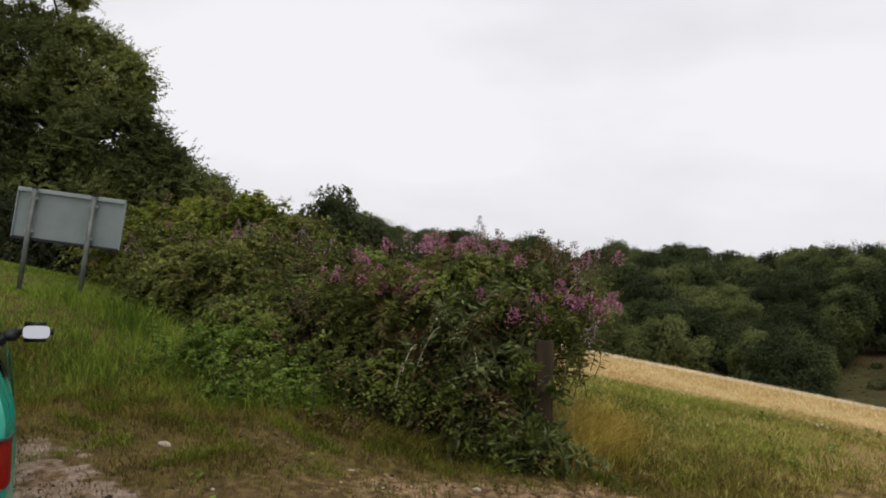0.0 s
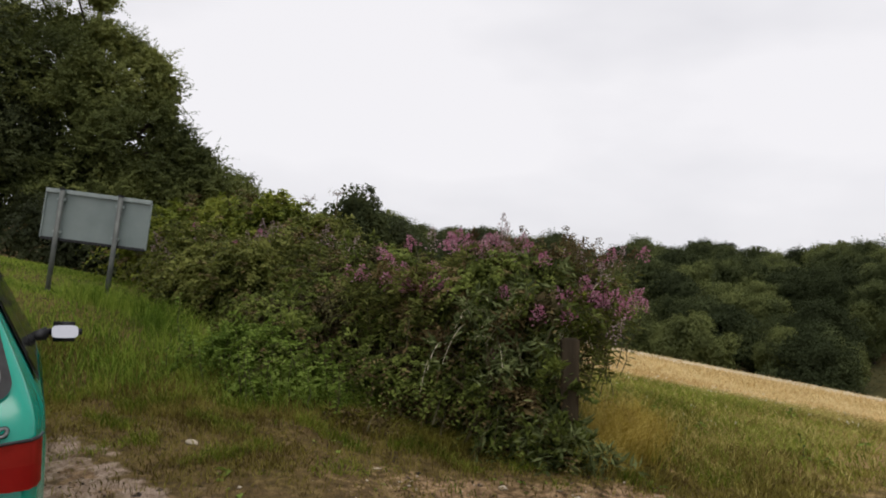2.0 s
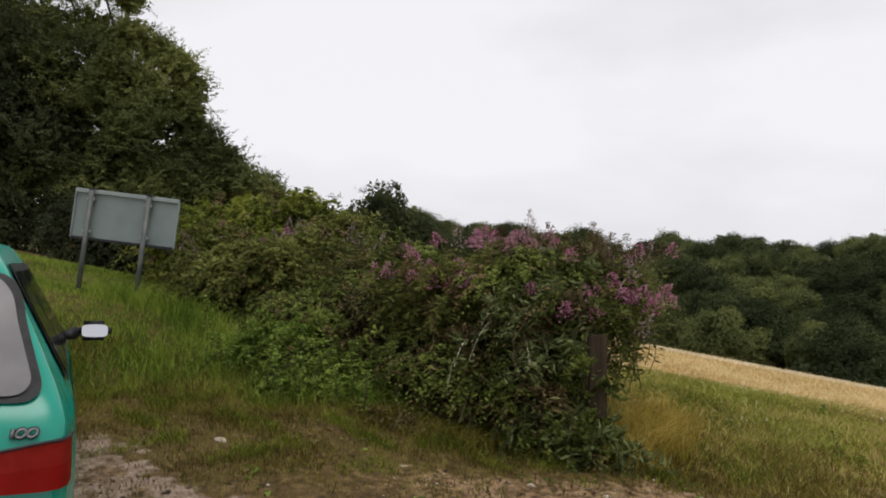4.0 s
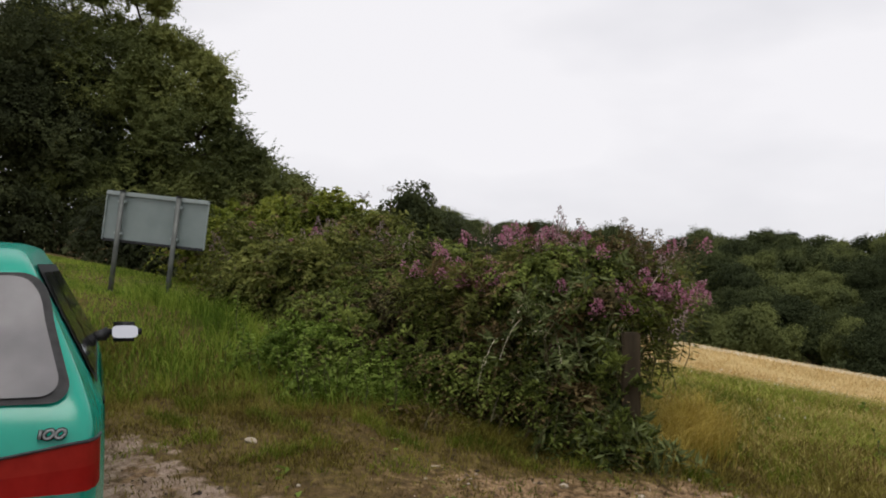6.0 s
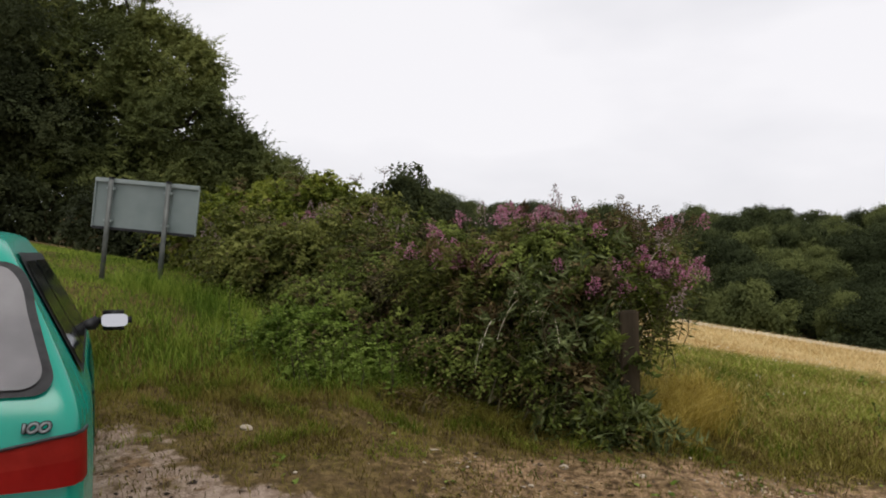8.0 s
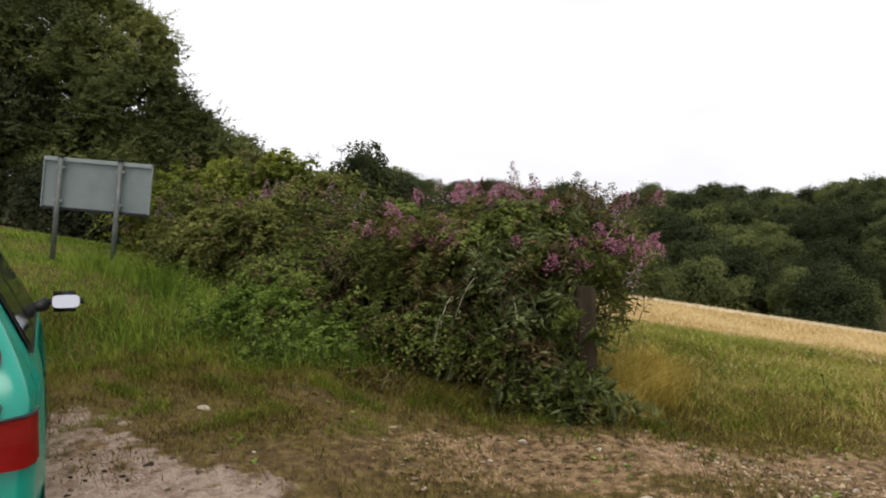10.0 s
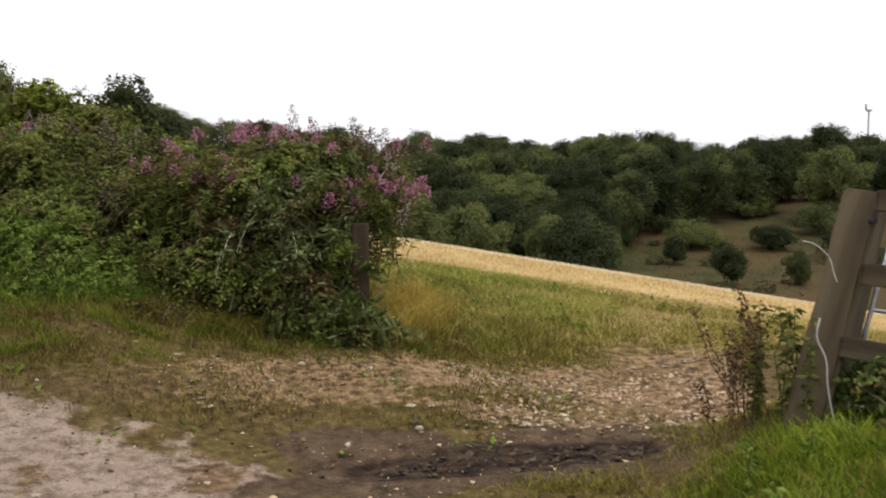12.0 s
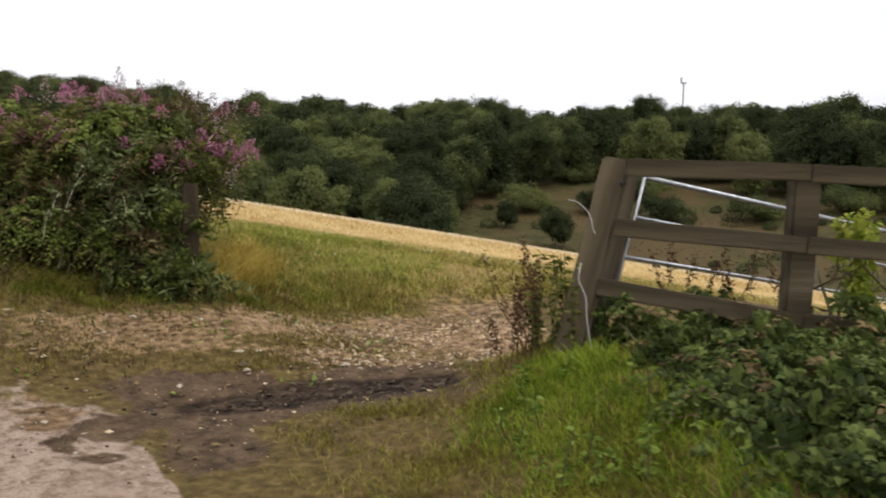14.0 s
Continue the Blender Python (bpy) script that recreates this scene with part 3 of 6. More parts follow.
# ---- grass, wheat, stones ----
def build_grass():
    rng = np.random.default_rng(5)

    def open_ground(x, y):
        lane, mud, track, wheat = areas(x, y)
        return np.clip(1 - lane * 1.05 - mud * 1.1 - track * 0.93 - wheat - 0.75 * damp_earth(x, y), 0, 1) * (1 - 0.55 * smoothstep(5.4, 5.0, y) * smoothstep(0.9, 0.5, x))

    x, y = scatter(110000, -4.5, 3.6, 4.6, 7.6, lambda x, y: open_ground(x, y) * smoothstep(3.4, 1.2, x + 0.4 * wobble(x, y, 2.1, 33.0)) * (0.35 + 0.65 * smoothstep(-0.3, 0.5, wobble(x, y, 3.1, 7.0))), rng)
    stuff("short_grass", blades(on_ground(x, y, -0.01), 0.055 + 0.05 * smoothstep(5.6, 7.0, y), 0.006, rng, 0.7), M_GRASS_SHORT, "short worn olive grass of the verge", "grass")
    x, y = scatter(90000, 0.3, 3.4, 1.2, 4.4, lambda x, y: open_ground(x, y) * (0.12 + 0.88 * smoothstep(-0.3, 0.5, wobble(x, y, 3.3, 9.0))) * smoothstep(0.3, 1.5, x - 0.1 * y), rng)
    stuff("short_grass", blades(on_ground(x, y, -0.01), 0.055, 0.0055, rng, 0.9), M_TRODDEN, "short trodden grass beside the muddy track", "grass")
    x, y = scatter(66000, -4.5, 2.6, 5.2, 7.4, lambda x, y: open_ground(x, y) * smoothstep(2.5, 1.0, x + 0.3 * wobble(x, y, 2.1, 34.0)) * smoothstep(0.12, 0.6, wobble(x, y, 6.5, 12.0)), rng)
    stuff("grass_tufts", blades(on_ground(x, y, -0.01), 0.07 + 0.07 * smoothstep(5.8, 6.9, y), 0.006, rng, 0.8), M_GRASS, "green tufts standing out of the worn verge", "grass")
    x, y = scatter(60000, -1.6, 3.0, 3.9, 5.9, lambda x, y: areas(x, y)[2] * np.clip(1 - 1.6 * areas(x, y)[1], 0, 1) * smoothstep(0.15, 0.6, wobble(x, y, 2.3, 17.0)) * 0.5, rng)
    stuff("track_grass", blades(on_ground(x, y, -0.008), 0.035, 0.006, rng, 1.0), M_GRASS_SHORT, "sparse flattened grass on the stony track", "grass")
    # tall green grass on the bank under the sign
    x, y = scatter(105000, -8.5, -0.9, 6.5, 12.5, lambda x, y: smoothstep(6.6, 7.3, y + 0.25 * wobble(x, y, 2.0, 3.0)) * smoothstep(-0.9, -1.7, x), rng)
    stuff("tall_grass", blades(on_ground(x, y, -0.02), 0.07 + 0.15 * smoothstep(8.3, 7.4, y) * (0.6 + 0.4 * wobble(x, y, 3.0, 4.0)), 0.008, rng, 0.6), M_GRASS_BANK, "tall bright green grass on the bank", "grass")
    x, y = scatter(40000, -4.2, -0.7, 6.6, 10.0, lambda x, y: 0.55 * np.exp(-((y - (7.05 - 0.62 * (x + 1.2)) + 0.1 * wobble(x, y, 3.0, 8.0)) / 0.30) ** 2), rng)
    stuff("tall_grass", blades(on_ground(x, y, -0.02), 0.25, 0.007, rng, 0.7), M_GRASS_BANK, "tall grass standing against the foot of the hedge", "grass")
    x, y = scatter(26000, -1.0, 0.75, 6.0, 7.0, lambda x, y: 0.8 * np.exp(-((y - (6.50 - 0.12 * x) + 0.08 * wobble(x, y, 5.0, 2.0)) / 0.17) ** 2) * (0.4 + 0.6 * smoothstep(-0.3, 0.4, wobble(x, y, 4.0, 19.0))), rng)
    stuff("tall_grass", blades(on_ground(x, y, -0.02), 0.17, 0.006, rng, 0.9, 0.9), M_TRODDEN, "long olive grass bent over at the hedge foot", "grass")
    # long grass on the mound by the gate
    def mound(x, y):
        return smoothstep(1.35, 2.0, x - 0.28 * (y - 2.4) + 0.12 * wobble(x, y, 4.0, 2.0)) * smoothstep(4.25, 3.7, y) * smoothstep(6.4, 3.4, x) * smoothstep(-0.5, 1.6, y) * (0.06 + 0.94 * smoothstep(0.28, -0.12, x - 1.98 - 0.29 * (y - 1.48) + 0.1 * wobble(x, y, 5.0, 4.0)))
    x, y = scatter(190000, 0.6, 6.5, -0.6, 4.4, mound, rng)
    stuff("long_grass", blades(on_ground(x, y, -0.02), (0.058 + 0.035 * smoothstep(2.2, 2.9, y) + 0.045 * smoothstep(1.7, 2.4, x - 0.2 * (y - 2.4))) * smoothstep(3.6, 2.5, y - 0.25), 0.0055, rng, 0.8), M_GRASS_LUSH, "long lush green grass on the mound beside the gatepost", "grass")
    # dry grass by the hedge end
    x, y = scatter(90000, 0.7, 3.4, 6.1, 8.6, lambda x, y: 0.85 * np.exp(-(((x - 1.20 - 0.42 * (y - 6.8)) / 0.22) ** 2 + ((y - 6.95) / 0.55) ** 2)), rng)
    stuff("dry_grass", blades(on_ground(x, y, -0.02), 0.29, 0.0045, rng, 0.85, 0.9), M_GRASS_DRY, "tall dry straw-coloured grass beside the hedge end", "grass")
    # margin of the field
    x, y = scatter(52000, 1.0, 5.2, 5.5, 9.0, lambda x, y: np.clip(1 - 0.8 * areas(x, y)[2], 0, 1) * smoothstep(5.5, 6.6, y) * smoothstep(-0.45, 0.4, wobble(x, y, 1.9, 31.0) + 0.4 * wobble(x, y, 6.0, 32.0)), rng)
    stuff("trodden_grass", blades(on_ground(x, y, -0.01), 0.05, 0.008, rng, 1.0), M_TRODDEN, "thin trodden grass between the stony track and the field", "grass")
    x, y = scatter(160000, 0.9, 13.5, 5.6, 16.0, lambda x, y: open_ground(x, y) * smoothstep(5.8, 7.5, y) * (0.3 + 0.7 * smoothstep(-0.4, 0.4, wobble(x, y, 1.1, 5.0))), rng)
    stuff("margin_grass", blades(on_ground(x, y, -0.02), 0.07 + 0.004 * y, 0.011, rng, 0.8), M_MARGIN, "rough grass along the edge of the field", "grass")
    x, y = scatter(130000, 0.9, 8.0, 6.6, 13.4, lambda x, y: np.exp(-((x - 0.30 * y + 0.1 + 0.3 * wobble(x, y, 1.3, 41.0)) / 1.05) ** 2) * smoothstep(13.2, 10.5, y) * smoothstep(6.4, 7.6, y) * (0.35 + 0.65 * smoothstep(-0.3, 0.3, wobble(x, y, 1.7, 8.0))), rng)
    stuff("green_margin", blades(on_ground(x, y, -0.02), 0.10, 0.012, rng, 0.7), M_MARGIN_GREEN, "green weeds and grass in the field margin", "grass")
    x, y = scatter(2600, 1.6, 11.0, 8.0, 14.6, lambda x, y: (smoothstep(0.1, 0.7, wobble(x, y, 1.9, 3.0)) + np.exp(-((y - 13.6) / 0.5) ** 2)) * 0.5, rng)
    d = np.stack([rng.normal(size=len(x)) * 0.4, rng.normal(size=len(x)) * 0.4, 1 + 0 * x], 1)
    stuff("mayweed", leaves(on_ground(x, y, 0.07), d, 0.024, 0.022, rng), M_MAYWEED, "small white mayweed flowers in the field margin", "wildflower")
    # ripe corn
    x, y = scatter(120000, -2.0, 24.0, 9.6, 21.0, lambda x, y: areas(x, y)[3], rng)
    stuff("wheat", blades(on_ground(x, y, -0.02), 0.07 + 0.05 * smoothstep(14.0, 18.0, y), 0.010, rng, 0.8), M_WHEAT, "short ripe golden corn in the sloping field", "wheat")
    x, y = scatter(14000, -1.0, 26.0, 18.7, 19.9, lambda x, y: 0.9 + 0 * x, rng)
    lie = np.stack([rng.normal(size=len(x)), rng.normal(size=len(x)) * 0.4, 0 * x], 1)
    stuff("straw", leaves(on_ground(x, y, 0.04), lie, 0.11, 0.03, rng, normal=np.stack([0 * x, -0.5 + 0 * x, 1 + 0 * x], 1), loose=0.2), M_STUBBLE, "bleached pale straw along the crest of the field", "straw")
    x, y = scatter(62000, 1.0, 16.0, 8.0, 15.2, lambda x, y: smoothstep(9.5, 13.5, y + 0.8 * wobble(x, y, 1.0, 14.0) + 0.35 * np.clip(x - 4, 0, 8)) * 0.8, rng)
    stuff("straw", blades(on_ground(x, y, -0.02), 0.10, 0.010, rng, 0.9), M_WHEAT, "thin dry stalks straggling out of the corn", "straw")


build_grass()


def pebbles(p, size, rng):
    base = np.array([(1, 0, 0), (-1, 0, 0), (0, 1, 0), (0, -1, 0), (0, 0, 1), (0, 0, -1)], float)
    tri = np.array([(0, 2, 4), (2, 1, 4), (1, 3, 4), (3, 0, 4), (2, 0, 5), (1, 2, 5), (3, 1, 5), (0, 3, 5)])
    n = len(p)
    a = rng.uniform(0, 2 * np.pi, n)
    c, s = np.cos(a), np.sin(a)
    loc = base[None] * rng.uniform(0.55, 1.25, (n, 6, 1)) * (size * rng.uniform(0.5, 1.3, n))[:, None, None] * [1, 0.75, 0.5]
    loc = loc + rng.normal(size=loc.shape) * (size * 0.12)[:, None, None]
    v = np.stack([loc[..., 0] * c[:, None] - loc[..., 1] * s[:, None], loc[..., 0] * s[:, None] + loc[..., 1] * c[:, None], loc[..., 2]], -1) + p[:, None]
    return v.reshape(-1, 3), (tri[None] + 6 * np.arange(n)[:, None, None]).reshape(-1, 3)


def build_stones():
    rng = np.random.default_rng(8)
    x, y = scatter(34000, -3.0, 3.6, 3.3, 6.2, lambda x, y: areas(x, y)[2] * (0.35 + 0.65 * smoothstep(-0.3, 0.4, wobble(x, y, 2.2, 6.0))) * 0.6 * (0.35 + 0.65 * smoothstep(-0.1, 0.5, wobble(x, y, 5.0, 11.0))) * np.clip(1 - 1.5 * areas(x, y)[1], 0.03, 1), rng)
    stuff("track_gravel", pebbles(on_ground(x, y, 0.002), rng.gamma(1.7, 0.0058, len(x)), rng), M_STONE, "loose pale flints and chippings on the track", "gravel")
    x, y = scatter(16000, 1.4, 3.3, 4.2, 5.8, lambda x, y: areas(x, y)[2] * np.clip(1 - 1.5 * areas(x, y)[1], 0, 1) * 0.34, rng)
    stuff("track_gravel", pebbles(on_ground(x, y, 0.002), rng.gamma(1.7, 0.0060, len(x)), rng), M_CHIP, "loose tan chippings in the gateway", "gravel")
    x, y = scatter(9000, -4.0, 1.4, 1.5, 6.4, lambda x, y: areas(x, y)[0] * 0.35, rng)
    stuff("lane_gravel", pebbles(on_ground(x, y, 0.0), rng.gamma(2.5, 0.004, len(x)), rng), M_STONE, "small loose stones on the pale gravel lane", "gravel")
    x, y = scatter(3500, -1.0, 2.5, 3.4, 4.9, lambda x, y: np.maximum(areas(x, y)[1], 0.35 * damp_earth(x, y)) * 0.8, rng)
    stuff("mud_clods", pebbles(on_ground(x, y, -0.035), rng.gamma(3.0, 0.0058, len(x)), rng), M_CLOD, "dark wet clods of churned mud", "mud")
    x, y = scatter(4200, -0.5, 2.4, 3.0, 5.2, lambda x, y: (0.25 + 0.4 * damp_earth(x, y)) * np.clip(1 - 1.4 * areas(x, y)[1], 0.04, 1), rng)
    stuff("track_gravel", pebbles(on_ground(x, y, -0.004), rng.gamma(1.6, 0.0040, len(x)), rng), M_CHIP, "small stones trodden into the damp earth", "gravel")
    x, y = scatter(2200, -3.0, 2.4, 3.2, 6.4, lambda x, y: np.clip(0.5 - areas(x, y)[0], 0.03, 1) * smoothstep(-0.1, 0.5, wobble(x, y, 3.0, 40.0)), rng)
    flat = np.stack([rng.normal(size=len(x)), rng.normal(size=len(x)), 0 * x], 1)
    stuff("leaf_litter", leaves(on_ground(x, y, 0.012), flat, 0.05, 0.026, rng, normal=np.stack([0 * x, 0 * x, 1 + 0 * x], 1), loose=0.6, broad=True), M_DEADLEAF, "dead brown leaves lying on the verge and track", "leaf litter")
    x, y = scatter(700, -1.6, 2.6, 4.3, 6.3, lambda x, y: smoothstep(0.2, 0.6, wobble(x, y, 4.2, 23.0)) * 0.8, rng)
    flat = np.stack([rng.normal(size=len(x)), rng.normal(size=len(x)), 0.25 + 0 * x], 1)
    stuff("plantain", leaves(on_ground(x, y, 0.004), flat, 0.07, 0.03, rng, normal=np.stack([0 * x, 0 * x, 1 + 0 * x], 1), loose=0.5, broad=True), M_NETTLE, "small green rosettes of plantain on the track", "weed")
    # tufts and earth crumbs straggling over the lane's edge
    x, y = scatter(9000, -3.2, 1.4, 1.8, 6.4, lambda x, y: np.exp(-((areas(x, y)[0] - 0.45) / 0.33) ** 2) * 0.8 + 0.06 * areas(x, y)[0], rng)
    stuff("earth_crumbs", pebbles(on_ground(x, y, 0.0), rng.gamma(2.0, 0.0045, len(x)), rng), M_CLOD, "dark crumbs of earth at the lane edge", "earth")
    x, y = scatter(1500, -3.2, 1.6, 1.8, 6.4, lambda x, y: np.exp(-((areas(x, y)[0] - 0.4) / 0.25) ** 2) * smoothstep(0.0, 0.5, wobble(x, y, 6.0, 3.0)), rng)
    stuff("lane_edge_grass", blades(on_ground(x, y, -0.006), 0.028, 0.005, rng, 0.9), M_GRASS_SHORT, "sparse grass creeping over the lane edge", "grass")
    spots = [(-1.80, 5.66, 0.085), (0.27, 5.70, 0.065), (1.60, 4.65, 0.06), (0.05, 5.35, 0.04), (1.05, 4.95, 0.045), (1.9, 4.75, 0.05), (2.2, 4.9, 0.045),
             (-0.3, 3.9, 0.035), (0.75, 5.6, 0.05), (1.3, 4.4, 0.04), (-1.3, 5.0, 0.035), (0.9, 4.62, 0.05), (2.45, 5.1, 0.05), (0.45, 4.45, 0.045), (-0.6, 5.4, 0.04)]
    flints = np.random.default_rng(9)
    spots += [(flints.normal(1.62, 0.26), flints.normal(4.74, 0.12), flints.uniform(0.015, 0.034)) for k in range(30)]
    for i, (sx, sy, r) in enumerate(spots):
        r *= 0.54
        bm = bmesh.new()
        bmesh.ops.create_icosphere(bm, subdivisions=2, radius=r)
        for v in bm.verts:
            v.co *= 1 + 0.35 * noise.noise(v.co / r * 1.2 + Vector((i * 3.1, 0, 0)))
            v.co.z *= 0.5
            v.co.y *= 0.7
        ob = part("stone", bm, M_STONE)
        ob.matrix_basis = pose(sx, sy, float(ground_height(sx, sy)) + r * 0.15, 6 * (i % 3), 4, 47 * i)
        tagged(ob, "pale flint stone lying on the brown track" if i else "large whitish stone lying on the worn verge", "stone", "loose stones")


build_stones()


# ---- trees and shrubs ----
def crown_leaves(blobs, n, leaf, width, rng, lump=0.40, subs=15, droop=0.15, core=6, loose=0.8, cut=0.34, broad=False, hollow=-9.0):
    """Leaves over lumps that sit on rounded masses, so that the outline is uneven, with a dark leafy core."""
    blobs = np.asarray(blobs, float)
    k = subs * len(blobs)
    own = np.repeat(np.arange(len(blobs)), subs)
    d = unit(rng.normal(size=(k, 3)))
    d[:, 2] = np.where(d[:, 2] < -0.5, -d[:, 2], d[:, 2])
    br = blobs[own, 3:6]
    sc = blobs[own, :3] + d * br * rng.uniform(0.5, 0.86, (k, 1))
    sr = br * lump * rng.uniform(0.55, 1.25, (k, 1))
    area = (sr[:, 0] * sr[:, 1] * sr[:, 2]) ** (2 / 3)
    pick = rng.choice(k, n, p=area / area.sum())
    e = unit(rng.normal(size=(n, 3)) + d[pick] * 0.7)
    p = sc[pick] + e * sr[pick] * (0.40 + 0.72 * rng.uniform(0, 1, (n, 1)))
    scale = 2.2 / float(np.mean(blobs[:, 3:6]))
    p = p + e * (0.16 / scale * 2.2) * wobble3(p, 1.6 * scale, len(blobs))[:, None]
    keep = wobble3(p, 2.4 * scale, 5.0) > -cut - 0.5 * rng.uniform(0, 1, n)
    keep &= wobble3(p, 1.05 * scale, 9.0) > hollow - 0.25 * rng.uniform(0, 1, n)
    p, e, n = p[keep], e[keep], int(keep.sum())
    out = e * 0.55 + rng.normal(size=(n, 3)) * 0.8
    out[:, 2] -= droop
    geos = [leaves(p, out, leaf, width, rng, normal=e + [0, 0, 1.2 if broad else 0.35], loose=loose, broad=broad)]
    if core:
        m = max(60, n // core)
        pk = rng.integers(0, len(blobs), m)
        q = blobs[pk, :3] + unit(rng.normal(size=(m, 3))) * blobs[pk, 3:6] * rng.uniform(0, 1, (m, 1)) ** 0.5 * 0.78
        geos.append(leaves(q, rng.normal(size=(m, 3)), leaf * 2.0, width * 2.2, rng))
    return join_geo(*geos)


def sprays(blobs, count, leaf, width, rng, per=13, reach=0.28, hollow=-0.25, up=0.15, seed=0.0, broad=True, droop=0.75):
    """Leafy twigs that arch out of rounded masses and droop at their tips, with hollows left between them; leaves in pairs along each twig."""
    blobs = np.asarray(blobs, float)
    area = (blobs[:, 3] * blobs[:, 4] * blobs[:, 5]) ** (2 / 3)
    pick = rng.choice(len(blobs), count, p=area / area.sum())
    e = unit(rng.normal(size=(count, 3)) + [0, -0.25, 0.15])
    a = blobs[pick, :3] + e * blobs[pick, 3:6] * rng.uniform(0.72, 1.0, (count, 1))
    size = 0.42 / float(np.mean(blobs[:, 3:6]))
    keep = wobble3(a, 4.6 * size, seed) > hollow - 0.3 * rng.uniform(0, 1, count)
    a, e = a[keep], e[keep]
    n = len(a)
    d = unit(e * 0.75 + rng.normal(size=(n, 3)) * 0.55 + [0, 0, up])
    L = reach * rng.uniform(0.45, 1.3, (n, 1, 1))
    t = np.linspace(0.12, 1.0, per)[None, :, None] * np.ones((n, 1, 1))
    tl = t * L
    path = a[:, None] + d[:, None] * tl + np.array([0, 0, -1.0]) * tl ** 2 * (droop / reach)
    along = unit((d[:, None] + np.array([0, 0, -1.0]) * tl * (2 * droop / reach)).reshape(-1, 3))
    side = unit(np.cross(along, np.array([[0, 0, 1.0]]) + rng.normal(size=(1, 3)) * 0.05))
    sign = np.where(np.arange(per) % 2 == 0, 1.0, -1.0)[None, :, None] * np.ones((n, 1, 1))
    grow = along * 0.55 + side * sign.reshape(-1, 1) + rng.normal(size=(n * per, 3)) * 0.25
    face = np.array([[0, 0, 1.0]]) + np.repeat(e, per, 0) * 0.8
    shrink = (1.1 - 0.45 * t).reshape(-1)
    return leaves(path.reshape(-1, 3), grow, leaf * shrink, width * shrink, rng, normal=face, loose=0.85, broad=broad)


def canes(blobs, count, rng, leaf, width, reach=0.45):
    """Arching shoots that stand out of a bush: stems and, apart, their leaves."""
    blobs = np.asarray(blobs, float)
    st, lf = [], []
    for i in range(count):
        b = blobs[rng.integers(0, len(blobs))]
        d = unit(rng.normal(size=(1, 3)) + [[0, -0.5, 0.6]])[0]
        a = b[:3] + d * b[3:6] * 0.8
        side = unit(rng.normal(size=(1, 3)))[0]
        L = reach * rng.uniform(0.5, 1.3)
        t = np.linspace(0, 1, 9)[:, None]
        path = a + (d * 0.7 + side * 0.5) * t * L + np.array([0, 0, -0.55]) * (t * L) ** 2 / reach
        st.append(tube(path, np.linspace(0.005, 0.002, 9), 5))
        q = np.repeat(path[1:], 4, 0) + rng.normal(size=(32, 3)) * 0.012
        lf.append(leaves(q, rng.normal(size=(len(q), 3)) + d * 0.6, leaf, width, rng))
    return join_geo(*st), join_geo(*lf)


def limb(rng, a, b, r0, r1, bend=0.12, n=6):
    a, b = np.asarray(a, float), np.asarray(b, float)
    t = np.linspace(0, 1, n)[:, None]
    off = rng.normal(size=(n, 3)) * bend * np.linalg.norm(b - a) * np.sin(np.pi * t) * 0.5
    return tube(a + (b - a) * t + off, np.linspace(r0, r1, n), 7)


def tree(name, at, blobs, trunk_r, n, leaf, width, mat, label, category="tree", seed=0, lump=0.40, subs=15, group="", loose=0.8, cut=0.34, twigs=0, twig_reach=0.8):
    """blobs: crown masses relative to the foot: x, y, z and three radii."""
    rng = np.random.default_rng(seed)
    z = float(ground_height(at[0], at[1])) - 0.05
    ob = thing(name, pose(at[0], at[1], z), label, category, group)
    top = max(b[2] for b in blobs)
    mx, my = np.mean([b[0] for b in blobs]), np.mean([b[1] for b in blobs])
    part_np("trunk", limb(rng, (0, 0, -0.1), (mx * 0.5, my * 0.5, top * 0.85), trunk_r, trunk_r * 0.14, 0.06, 8), M_BARK, ob, smooth=True)
    for b in blobs:
        f = rng.uniform(0.3, 0.6)
        part_np("limb", limb(rng, (mx * 0.5 * f, my * 0.5 * f, top * 0.85 * f), b[:3], trunk_r * 0.42, trunk_r * 0.08), M_BARK, ob, smooth=True)
    tagged(part_np("crown", crown_leaves(blobs, n, leaf, width, rng, lump, subs, loose=loose, cut=cut), mat, ob), kind="stuff")
    if twigs:
        tagged(part_np("twig_foliage", sprays(blobs, twigs, leaf * 1.05, width * 1.1, rng, 14, twig_reach, -0.2, 0.3, seed, broad=False, droop=0.15), mat, ob), kind="stuff")
    return ob


